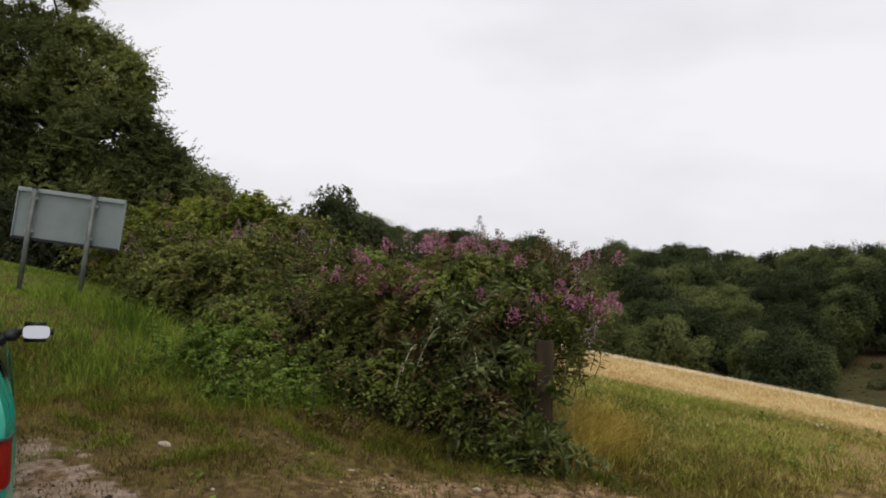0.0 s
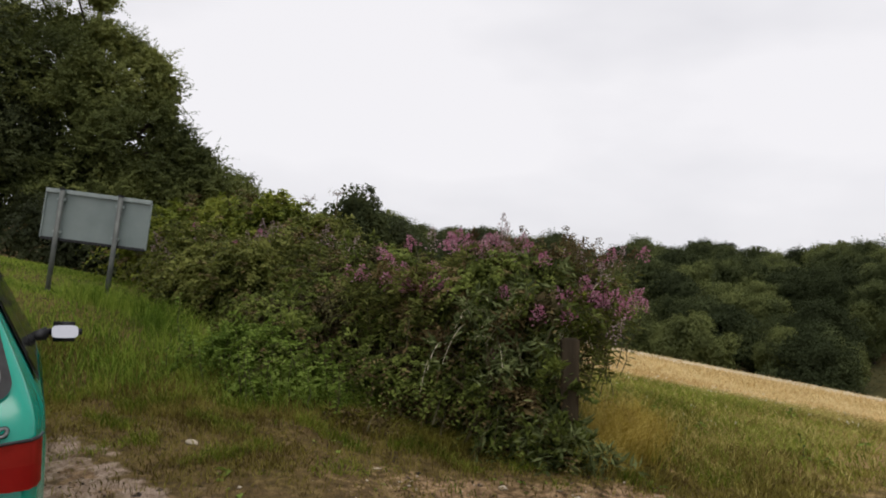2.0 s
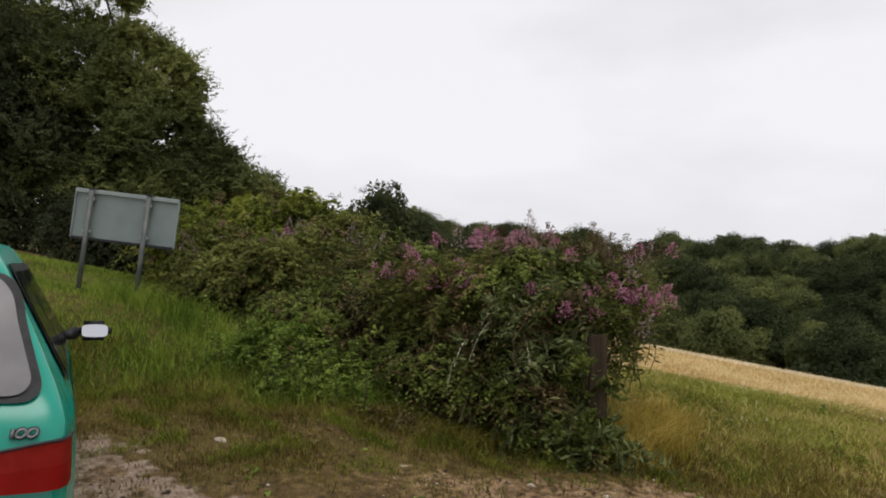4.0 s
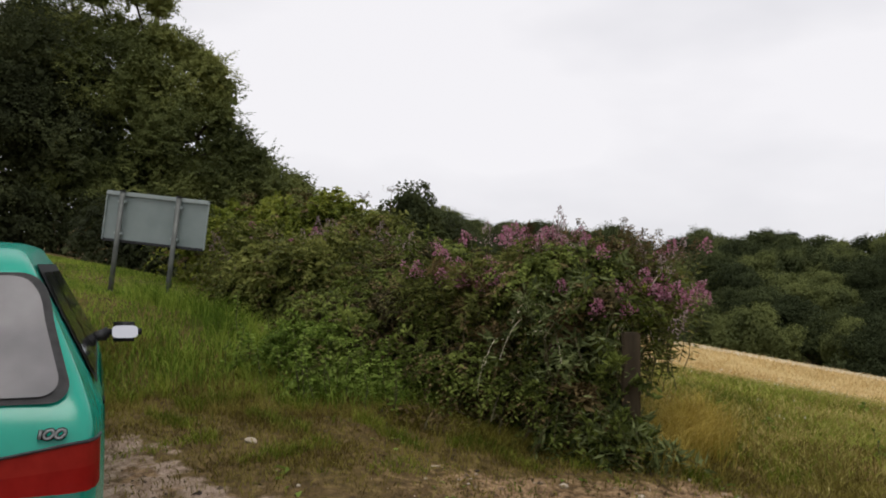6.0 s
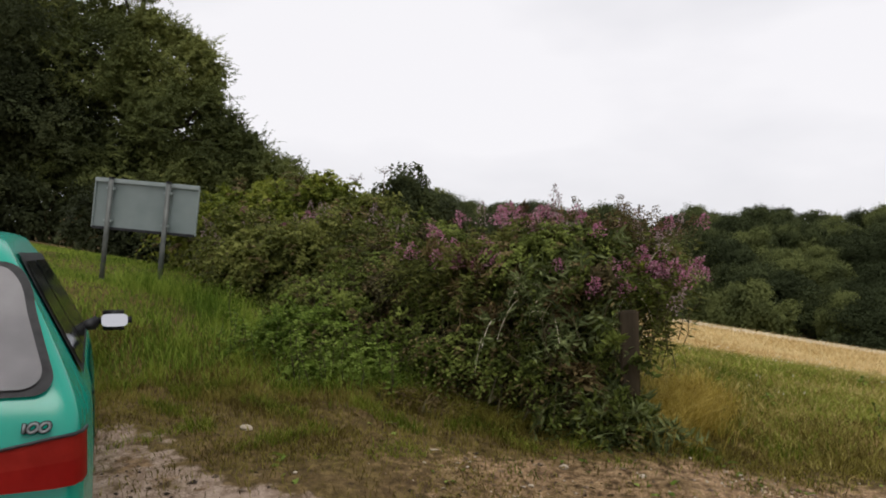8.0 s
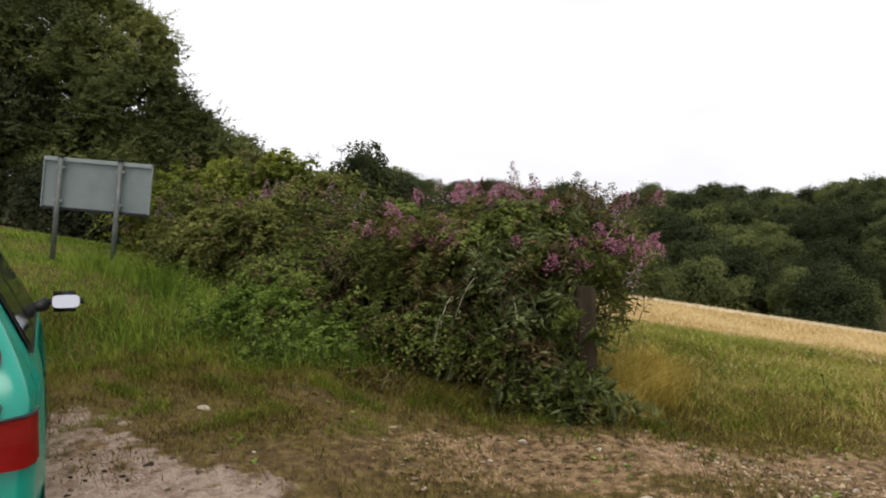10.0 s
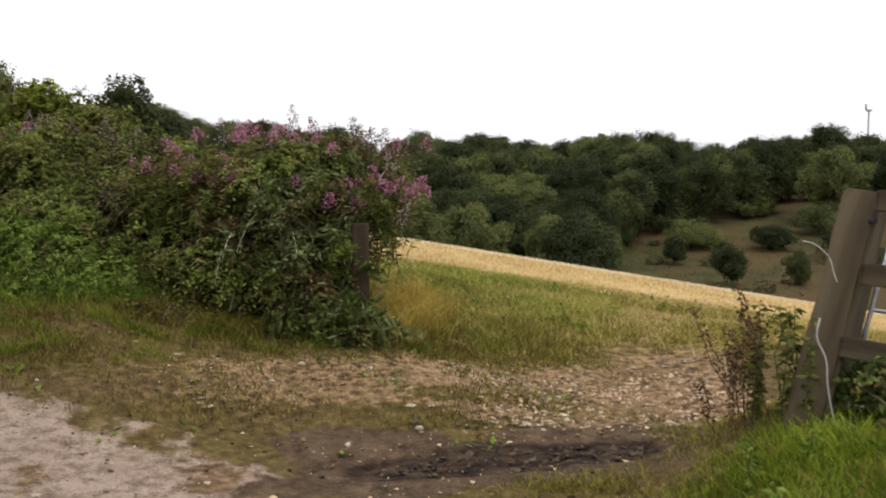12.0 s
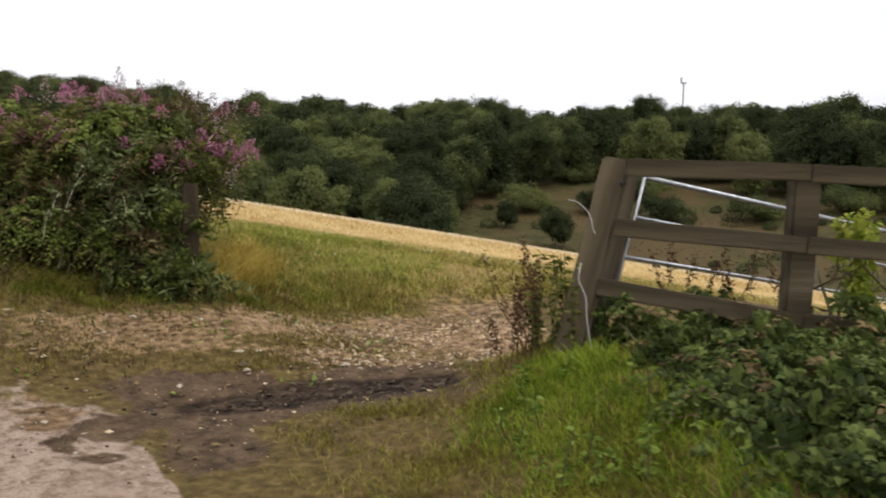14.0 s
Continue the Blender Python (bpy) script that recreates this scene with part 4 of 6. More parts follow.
def shrub(name, at, blobs, n, leaf, width, mat, label, category="shrub", seed=0, lump=0.42, subs=14, stems=14, shoots=0, group="", reach=0.45, broad=False, twigs=0, twig_reach=0.26, withered=0.12, hollow=-0.25, inside=None):
    """blobs in the world; at: its foot."""
    rng = np.random.default_rng(seed)
    z = float(ground_height(at[0], at[1]))
    ob = thing(name, pose(at[0], at[1], z), label, category, group)
    rel = [(b[0] - at[0], b[1] - at[1], b[2] - z, *b[3:]) for b in blobs]
    geo = []
    for i in range(stems):
        b = rel[i % len(rel)]
        d = unit(rng.normal(size=(1, 3)))[0]
        tip = np.array(b[:3]) + d * np.array(b[3:6]) * 0.9
        foot = np.array([b[0] * 0.6 + rng.normal() * 0.12, b[1] * 0.6 + rng.normal() * 0.12, 0.0])
        foot[2] = float(ground_height(at[0] + foot[0], at[1] + foot[1])) - z - 0.03
        geo.append(limb(rng, foot, tip, 0.012, 0.004, 0.25, 7))
    tagged(part_np("stem_growth", join_geo(*geo), M_STEM, ob), kind="stuff")
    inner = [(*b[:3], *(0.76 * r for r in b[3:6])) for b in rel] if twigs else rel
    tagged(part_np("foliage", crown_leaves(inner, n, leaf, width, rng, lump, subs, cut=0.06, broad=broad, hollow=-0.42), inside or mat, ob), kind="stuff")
    if twigs:
        tagged(part_np("twig_foliage", sprays(rel, twigs, leaf, width * 1.1, rng, 13, twig_reach, hollow, seed=seed), mat, ob), kind="stuff")
        tagged(part_np("withered_foliage", sprays(rel, int(twigs * withered), leaf, width * 0.8, rng, 11, twig_reach * 1.2, -0.1, seed=seed + 2.0), M_DEADLEAF, ob, "withered brown leaves among the green"), kind="stuff")
    if shoots:
        st, lf = canes(rel, shoots, rng, leaf * 1.15, width * 1.15, reach)
        tagged(part_np("cane_growth", st, M_STEM, ob), kind="stuff")
        tagged(part_np("cane_foliage", lf, mat, ob), kind="stuff")
    return ob


def build_left_trees():
    bulk = [(0.6, 0, 4.3, 1.2, 1.2, 1.1), (1.2, -0.2, 3.0, 1.5, 1.4, 1.2), (-0.7, 0, 4.6, 1.5, 1.5, 1.3), (0.4, -0.3, 1.7, 1.9, 1.5, 1.3), (-1.2, -0.3, 2.2, 1.5, 1.2, 1.3), (2.3, 0, 1.7, 1.2, 1.0, 1.0), (-1.9, 0.2, 3.4, 1.4, 1.0, 1.3)]
    lobes = [(0.45, 6.7, 0.40), (0.55, 5.8, 0.50), (1.05, 5.4, 0.50), (1.50, 5.2, 0.46), (1.85, 4.95, 0.40), (2.10, 4.45, 0.50), (2.05, 3.9, 0.50), (2.30, 3.2, 0.55), (2.85, 2.75, 0.52), (3.20, 2.2, 0.55), (3.60, 1.8, 0.45)]
    sparse = [(-0.6, 6.0, 0.60), (-1.7, 6.1, 0.65), (-2.8, 6.4, 0.70), (-0.2, 7.0, 0.40), (-1.3, 7.1, 0.50), (-2.4, 7.5, 0.60), (-3.4, 7.4, 0.60)]
    tree("tree", (-9.6, 20.5), bulk + [(x, 0.15 * math.sin(9 * x), z, r, r, 0.85 * r) for x, z, r in lobes + sparse] + [(1.9 + 0.25 * math.sin(7 * k), 0.3 * math.cos(5 * k), 3.0 + 0.42 * k, 0.28, 0.28, 0.2) for k in range(6)],
         0.26, 130000, 0.080, 0.052, M_TREE, "tall broad tree with olive foliage at the wood edge", seed=11, lump=0.36, subs=18, loose=0.9, cut=-0.04, twigs=7600, twig_reach=0.50)
    # the right-hand crown masses take this dark leaf to paint the canopy's shade
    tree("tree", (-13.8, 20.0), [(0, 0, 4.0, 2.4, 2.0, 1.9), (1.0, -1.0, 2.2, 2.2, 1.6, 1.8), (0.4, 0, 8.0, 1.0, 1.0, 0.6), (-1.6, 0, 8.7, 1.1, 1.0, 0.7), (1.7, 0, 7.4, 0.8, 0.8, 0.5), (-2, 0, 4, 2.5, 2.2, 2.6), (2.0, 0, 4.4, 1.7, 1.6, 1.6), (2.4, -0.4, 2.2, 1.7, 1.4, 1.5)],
         0.32, 85000, 0.085, 0.055, M_DARKTREE_SHADE, "tall dark tree at the edge of the wood", seed=12, cut=0.3, twigs=4200, twig_reach=0.6)
    tree("tree", (-7.2, 21.5), [(-0.1, 0, 2.5, 1.05, 1.0, 1.05), (1.05, 0, 2.2, 0.9, 0.8, 0.85), (-0.9, 0, 2.5, 1.2, 1.1, 1.2), (1.95, 0, 1.45, 0.8, 0.7, 0.75), (0.3, -0.2, 1.0, 1.1, 0.8, 0.8)],
         0.16, 26000, 0.085, 0.05, M_TREE, "small olive tree stepping down from the wood edge", seed=13, twigs=2200, twig_reach=0.36)
    # shade below the canopy is partly put into the leaf colour here
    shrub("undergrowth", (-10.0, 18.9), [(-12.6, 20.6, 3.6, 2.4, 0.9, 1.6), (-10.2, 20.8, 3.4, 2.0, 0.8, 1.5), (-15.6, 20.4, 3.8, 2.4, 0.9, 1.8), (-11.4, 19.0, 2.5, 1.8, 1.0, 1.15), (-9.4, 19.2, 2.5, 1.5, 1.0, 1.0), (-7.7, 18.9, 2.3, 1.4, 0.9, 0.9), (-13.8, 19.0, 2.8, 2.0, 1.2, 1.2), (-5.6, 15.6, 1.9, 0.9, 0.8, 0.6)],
          80000, 0.09, 0.06, M_DARKTREE_SHADE, "undergrowth below the trees, canopy shade put into its dark leaves", seed=14)


def build_low_bough():
    shrub("elder_bush", (-5.2, 15.2), [(-5.55, 15.3, 2.55, 0.42, 0.4, 0.22), (-5.0, 15.2, 2.40, 0.36, 0.35, 0.2)], 2600, 0.10, 0.06, M_HAZEL, "pale yellow-green bush against the dark wood", "bush", seed=15)


def build_hedge():
    # the inner leaves' brown colour deepens the shaded hollows of both bramble bushes
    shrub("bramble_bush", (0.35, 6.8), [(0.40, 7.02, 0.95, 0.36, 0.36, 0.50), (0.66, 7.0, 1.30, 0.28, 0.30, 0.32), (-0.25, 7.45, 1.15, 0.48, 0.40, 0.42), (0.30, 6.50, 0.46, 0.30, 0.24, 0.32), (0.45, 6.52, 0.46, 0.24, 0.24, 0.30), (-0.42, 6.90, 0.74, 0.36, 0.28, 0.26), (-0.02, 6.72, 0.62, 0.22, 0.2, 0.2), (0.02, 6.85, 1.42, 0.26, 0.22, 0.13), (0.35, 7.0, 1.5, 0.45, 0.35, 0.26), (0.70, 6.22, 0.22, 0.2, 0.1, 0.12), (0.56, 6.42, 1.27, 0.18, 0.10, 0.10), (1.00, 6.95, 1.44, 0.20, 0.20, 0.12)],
          30000, 0.048, 0.026, M_BRAMBLE, "dense dark bramble bush covering the hedge end", seed=21, lump=0.42, shoots=120, reach=0.30, twigs=3300, twig_reach=0.26, withered=0.26, hollow=0.22, inside=M_OLDLEAF_SHADE)
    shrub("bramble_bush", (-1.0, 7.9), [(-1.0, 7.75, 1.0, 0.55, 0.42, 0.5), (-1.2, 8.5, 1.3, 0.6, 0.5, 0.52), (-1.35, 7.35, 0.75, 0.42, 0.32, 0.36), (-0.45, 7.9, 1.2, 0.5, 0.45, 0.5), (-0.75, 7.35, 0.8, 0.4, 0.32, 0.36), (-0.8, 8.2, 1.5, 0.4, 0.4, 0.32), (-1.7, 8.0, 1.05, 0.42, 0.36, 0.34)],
          28000, 0.047, 0.026, M_BRAMBLE, "sprawling green bramble bush on the bank", seed=22, lump=0.42, shoots=90, twigs=2800, twig_reach=0.26, withered=0.20, hollow=0.08, inside=M_OLDLEAF_SHADE)
    shrub("hedge_bush", (-2.1, 9.6), [(-1.9, 9.2, 1.55, 0.6, 0.5, 0.48), (-1.7, 9.8, 1.75, 0.55, 0.5, 0.5), (-2.4, 8.9, 1.45, 0.5, 0.42, 0.42), (-2.9, 9.3, 1.6, 0.5, 0.42, 0.42), (-3.2, 9.8, 1.7, 0.45, 0.4, 0.4), (-2.3, 8.65, 1.1, 0.45, 0.35, 0.32), (-2.9, 9.2, 1.25, 0.5, 0.35, 0.3), (-1.75, 8.3, 0.8, 0.4, 0.3, 0.3)],
          26000, 0.062, 0.034, M_HEDGE, "tangled green hedge bush on the bank", seed=23, lump=0.42, shoots=70, twigs=1900, twig_reach=0.32, withered=0.12, hollow=0.05)
    shrub("hazel_bush", (-2.8, 10.8), [(-2.45, 10.7, 2.0, 0.55, 0.5, 0.6), (-3.0, 10.8, 2.0, 0.55, 0.5, 0.55), (-3.6, 11.0, 1.95, 0.55, 0.5, 0.5), (-2.0, 10.3, 1.75, 0.45, 0.4, 0.42), (-3.3, 10.2, 1.75, 0.5, 0.4, 0.42), (-4.1, 10.9, 1.85, 0.5, 0.45, 0.42)],
          24000, 0.072, 0.048, M_HAZEL, "yellow-green leafy bush at the top of the hedge", seed=24, lump=0.42, shoots=50, twigs=1900, twig_reach=0.46, withered=0.05, hollow=0.0)
    # dark leaf colour paints the wood's shadow behind the sign
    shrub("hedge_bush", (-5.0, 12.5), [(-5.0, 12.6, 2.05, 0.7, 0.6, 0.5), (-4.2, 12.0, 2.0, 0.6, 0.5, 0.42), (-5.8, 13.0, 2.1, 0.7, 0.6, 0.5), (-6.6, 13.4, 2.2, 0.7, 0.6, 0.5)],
          16000, 0.070, 0.045, M_DARKTREE_SHADE, "hedge bush behind the road sign, darkened for the wood's shadow", seed=25, lump=0.42, shoots=20, twigs=1500, twig_reach=0.32, withered=0.05, hollow=-0.2)
    shrub("nettle_patch", (-1.6, 7.3), [(-1.58, 7.30, 0.74, 0.36, 0.30, 0.34), (-1.28, 7.12, 0.58, 0.34, 0.26, 0.30), (-1.92, 7.50, 0.76, 0.36, 0.28, 0.30), (-1.02, 7.0, 0.38, 0.26, 0.22, 0.22), (-1.7, 7.05, 0.42, 0.34, 0.22, 0.22), (-2.25, 7.5, 0.62, 0.3, 0.26, 0.26)],
          12000, 0.044, 0.020, M_NETTLE, "bright green patch of nettles on the bank", "nettles", seed=26, lump=0.42, stems=30, shoots=40, twigs=2100, twig_reach=0.2, withered=0.03, hollow=-0.1)
    shrub("dead_bramble", (-0.78, 6.55), [(-0.78, 6.52, 0.34, 0.24, 0.12, 0.14), (-0.55, 6.46, 0.26, 0.2, 0.12, 0.10), (-0.98, 6.64, 0.38, 0.16, 0.12, 0.12)],
          2200, 0.05, 0.018, M_DEADLEAF, "dead brown bramble stems at the foot of the hedge", "bramble", seed=27, stems=60)
    shrub("dead_bramble", (0.34, 6.6), [(0.34, 6.42, 1.12, 0.12, 0.10, 0.14), (0.45, 6.30, 0.62, 0.10, 0.08, 0.10), (-0.2, 6.70, 1.0, 0.12, 0.1, 0.12)],
          900, 0.06, 0.022, M_DEADLEAF, "withered russet leaves hanging in the hedge", "bramble", seed=28, stems=24)
    thicket = thing("willowherb_clump", pose(0.36, 6.6, float(ground_height(0.36, 6.6))), "tangle of drooping narrow-leaved stems at the hedge end", "wildflower")
    low = float(ground_height(0.5, 6.6))
    mounds = [(0.06, -0.05, 0.75 - low, 0.24, 0.22, 0.4), (0.14, -0.1, 0.35 - low, 0.26, 0.2, 0.25), (0.0, 0.1, 1.1 - low, 0.26, 0.25, 0.3), (0.16, 0.2, 1.3 - low, 0.3, 0.25, 0.25), (0.25, -0.2, 0.2 - low, 0.2, 0.14, 0.16), (0.44, -0.34, 0.22 - low, 0.14, 0.08, 0.16), (0.50, -0.30, 0.14 - low, 0.10, 0.08, 0.08)]
    st, lf = canes(mounds, 64, np.random.default_rng(29), 0.105, 0.026, 0.34)
    tagged(part_np("cane_growth", st, M_STEM, thicket), kind="stuff")
    tagged(part_np("foliage", lf, M_LANCE, thicket), kind="stuff")
    hang = sprays(mounds, 400, 0.105, 0.026, np.random.default_rng(34), 11, 0.34, 0.05, -0.1, 3.0, broad=False)
    tagged(part_np("hanging_foliage", hang, M_LANCE, thicket, "long narrow drooping leaves"), kind="stuff")
    upper = thing("willowherb_clump", pose(-0.2, 7.1, float(ground_height(-0.2, 7.1))), "leafy olive willowherb stems below the flowers", "wildflower")
    low = float(ground_height(-0.2, 7.1))
    tops = [(-0.5, 0.1, 1.36 - low, 0.34, 0.22, 0.2), (-0.1, -0.05, 1.34 - low, 0.3, 0.22, 0.2), (0.3, 0.0, 1.52 - low, 0.34, 0.22, 0.24), (0.75, -0.1, 1.5 - low, 0.34, 0.22, 0.22), (1.1, -0.3, 1.26 - low, 0.22, 0.16, 0.16)]
    lift = sprays(tops, 640, 0.085, 0.020, np.random.default_rng(35), 12, 0.30, -0.1, 0.9, 6.0, broad=False)
    tagged(part_np("foliage", lift, M_HEDGE, upper), kind="stuff")
    st, lf = canes(tops, 40, np.random.default_rng(36), 0.07, 0.02, 0.3)
    tagged(part_np("cane_growth", st, M_STEM, upper), kind="stuff")
    tagged(part_np("cane_foliage", lf, M_DEADLEAF, upper, "reddish brown stem leaves"), kind="stuff")
    pale = thing("dry_cane", pose(1.0, 6.62, float(ground_height(1.0, 6.62))), "bleached bramble canes arching out of the hedge end", "bramble")
    low = float(ground_height(1.0, 6.62))
    st, lf = canes([(-0.14, 0.0, 1.12 - low, 0.10, 0.1, 0.18), (-0.08, 0.05, 1.3 - low, 0.12, 0.1, 0.15)], 14, np.random.default_rng(30), 0.04, 0.02, 0.24)
    tagged(part_np("cane_growth", st, M_STUBBLE, pale), kind="stuff")
    tagged(part_np("foliage", lf, M_HAZEL, pale), kind="stuff")
    low = float(ground_height(0.05, 6.5))
    arch = thing("dry_cane", pose(0.05, 6.5, low), "pale bramble canes arching down over the hollow of the hedge", "bramble")
    st, lf = canes([(0.0, 0.05, 1.22 - low, 0.16, 0.1, 0.12), (0.22, 0.0, 1.0 - low, 0.14, 0.1, 0.14), (-0.25, 0.15, 0.95 - low, 0.16, 0.1, 0.14)], 16, np.random.default_rng(37), 0.055, 0.020, 0.30)
    tagged(part_np("cane_growth", st, M_STUBBLE, arch), kind="stuff")
    tagged(part_np("foliage", lf, M_LANCE, arch), kind="stuff")
    climb = thing("bramble_shoot", pose(0.78, 6.25, float(ground_height(0.78, 6.25))), "bramble shoots climbing over the old gatepost", "bramble")
    low = float(ground_height(0.78, 6.25))
    st, lf = canes([(-0.08, 0.0, 0.72 - low, 0.08, 0.05, 0.2), (-0.08, 0.0, 0.50 - low, 0.08, 0.05, 0.2), (0.04, 0.0, 0.34 - low, 0.1, 0.05, 0.10)], 18, np.random.default_rng(33), 0.07, 0.032, 0.24)
    tagged(part_np("cane_growth", st, M_STEM, climb), kind="stuff")
    tagged(part_np("foliage", lf, M_BRAMBLE, climb), kind="stuff")
    rng = np.random.default_rng(31)
    # nettles in front of the hedge
    spots = []
    for i in range(70):
        t = rng.uniform(0, 1)
        spots.append((-2.35 + 1.5 * t + rng.normal() * 0.2, 7.45 - 0.72 * t + rng.normal() * 0.2))
    for i, (x, y) in enumerate(spots):
        plant("nettle", x, y, rng.uniform(0.26, 0.5), M_NETTLE, "bright green nettle growing at the foot of the hedge", "nettle", rng, "nettles by the hedge", 0.052, 0.022)
    for i in range(7):
        hogweed(-2.75 + 0.45 * rng.normal(), 10.6 + 0.2 * rng.normal(), rng.uniform(2.40, 2.56), rng)


def hogweed(x, y, top, rng):
    """A dry stalk with a flat umbel."""
    z = float(ground_height(x, y))
    h = top - z
    ob = thing("hogweed", pose(x, y, z), "dry hogweed stalk with a flat seed head", "weed", "hogweed in the hedge")
    part_np("stalk", limb(rng, (0, 0, 0), (0.05, 0.03, h), 0.006, 0.003, 0.03, 6), M_DEAD, ob)
    rays = [tube([(0.05, 0.03, h), (0.05 + 0.03 * math.cos(a), 0.03 + 0.03 * math.sin(a), h + 0.03), (0.05 + 0.07 * math.cos(a), 0.03 + 0.07 * math.sin(a), h + 0.05)], 0.002, 4) for a in np.linspace(0, 6.28, 9)]
    tips = np.array([(0.05 + 0.07 * math.cos(a), 0.03 + 0.07 * math.sin(a), h + 0.05) for a in np.linspace(0, 6.28, 9)])
    seed = leaves(np.repeat(tips, 6, 0) + rng.normal(size=(54, 3)) * 0.018, rng.normal(size=(54, 3)), 0.018, 0.014, rng)
    tagged(part_np("umbel", join_geo(*rays, seed), M_DEAD, ob), kind="stuff")


def plant(name, x, y, h, mat, label, category, rng, group, leaf=0.075, width=0.04):
    ob = thing(name, pose(x, y, float(ground_height(x, y)) - 0.01), label, category, group)
    lean = rng.normal(size=2) * 0.15 * h
    part_np("stem", limb(rng, (0, 0, 0), (lean[0], lean[1], h), 0.005, 0.002, 0.06, 5), M_STEM, ob)
    n = int(h / 0.035) * 3
    t = np.sort(rng.uniform(0.15, 1.0, n))[:, None]
    p = np.concatenate([lean * t, h * t], 1)
    a = rng.uniform(0, 2 * np.pi, n)
    d = np.stack([np.cos(a), np.sin(a), rng.uniform(-0.5, 0.3, n)], 1)
    tagged(part_np("leaves", leaves(p, d, leaf, width, rng), mat, ob), kind="stuff")
    return ob


def willowherb(rng, h, petals, spike):
    """One stem, its narrow leaves and a flower spike."""
    lean = rng.normal(size=2) * 0.12 * h
    stem = limb(rng, (0, 0, 0), (lean[0], lean[1], h), 0.004, 0.0015, 0.05, 6)
    n = 34
    t = rng.uniform(0.1, 0.72, n)[:, None]
    a = rng.uniform(0, 2 * np.pi, n)
    lf = leaves(np.concatenate([lean * t, h * t], 1), np.stack([np.cos(a), np.sin(a), 0.2 + 0 * a], 1), 0.085, 0.018, rng)
    t = rng.uniform(1 - spike, 1.0, petals)[:, None]
    a = rng.uniform(0, 2 * np.pi, petals)
    rad = 0.046 * (1.15 - (t - (1 - spike)) / spike)
    q = np.concatenate([lean * t, h * t], 1) + np.stack([np.cos(a), np.sin(a), 0 * a], 1) * rad * rng.uniform(0.2, 1.6, (petals, 1))
    fl = leaves(q, np.stack([np.cos(a), np.sin(a), rng.normal(size=petals) * 0.4], 1), 0.018, 0.014, rng)
    return stem, lf, fl


def build_willowherb():
    rng = np.random.default_rng(41)
    kinds = []
    for i in range(8):
        seed_head = i >= 4
        s, lf, fl = willowherb(rng, 0.62 + 0.05 * (i % 6), 90, 0.24 if seed_head else 0.15)
        ob = thing("willowherb", pose(0, -30 - i, float(ground_height(0, -30.0 - i))), "willowherb withered to dark brown seed heads" if i >= 6 else "willowherb gone over to pale fluffy seed heads" if seed_head else "pink-flowered willowherb rising out of the hedge", "wildflower", "willowherb in the hedge")
        part_np("stem", s, M_STEM, ob)
        tagged(part_np("leaves", lf, M_HEDGE, ob), kind="stuff")
        tagged(part_np("flower_spike", fl, M_DEADLEAF if i >= 6 else M_SEED if seed_head else M_PINK, ob, "dark brown seed head" if i >= 6 else "pale seed fluff" if seed_head else "magenta pink flowers"), kind="stuff")
        kinds.append(ob)
    # x, y, height of the tip, spread, count, first and last kind
    groups = [(1.03, 6.75, 1.40, 0.07, 14, 0, 4), (0.84, 6.72, 1.38, 0.12, 10, 0, 5), (0.68, 6.72, 1.42, 0.10, 5, 0, 4), (0.98, 7.0, 1.74, 0.12, 9, 6, 8), (0.72, 7.0, 1.80, 0.12, 8, 6, 8), (1.0, 7.05, 1.70, 0.12, 5, 3, 6), (0.70, 7.1, 1.78, 0.14, 6, 2, 6), (0.35, 7.15, 1.80, 0.14, 10, 1, 6),
              (0.05, 7.3, 1.86, 0.13, 11, 0, 5), (-0.10, 6.95, 1.46, 0.12, 10, 0, 4), (-0.34, 7.1, 1.50, 0.13, 14, 0, 4), (-0.62, 7.3, 1.55, 0.12, 10, 0, 4), (-0.2, 7.3, 1.66, 0.08, 4, 0, 4), (-2.0, 9.7, 2.10, 0.22, 8, 3, 6),
              (-2.95, 9.3, 1.86, 0.15, 7, 3, 6), (-2.9, 9.8, 2.08, 0.15, 4, 3, 6), (0.47, 6.28, 0.74, 0.05, 1, 0, 3), (0.30, 6.30, 0.98, 0.04, 1, 0, 3), (-1.3, 8.6, 1.92, 0.25, 7, 3, 6), (0.02, 7.4, 2.03, 0.02, 1, 4, 6), (0.31, 7.34, 1.95, 0.02, 1, 4, 6)]
    used = set()
    for gx, gy, top, spread, count, a, b in groups:
        for i in range(int(count * 1.45)):
            k = int(rng.integers(a, b))
            x, y = gx + rng.normal() * spread * 1.3, gy + rng.normal() * spread
            h = 0.62 + 0.05 * (k % 6)
            m = pose(x, y, top + 0.06 - h + rng.normal() * 0.04, rng.normal() * 14, rng.normal() * 14, rng.uniform(0, 360))
            if k not in used:
                used.add(k)
                kinds[k].matrix_basis = m
            else:
                copy_thing(kinds[k], m)


def build_field_weeds():
    rng = np.random.default_rng(48)
    for i in range(16):
        y = rng.uniform(7.2, 10.2)
        x = 0.42 * y - 0.3 + rng.normal() * 0.9
        plant("field_weed", x, y, rng.uniform(0.09, 0.16), M_NETTLE if i % 3 else M_HAZEL, "leafy weed standing in the field margin", "weed", rng, "weeds in the field margin", 0.07, 0.032)


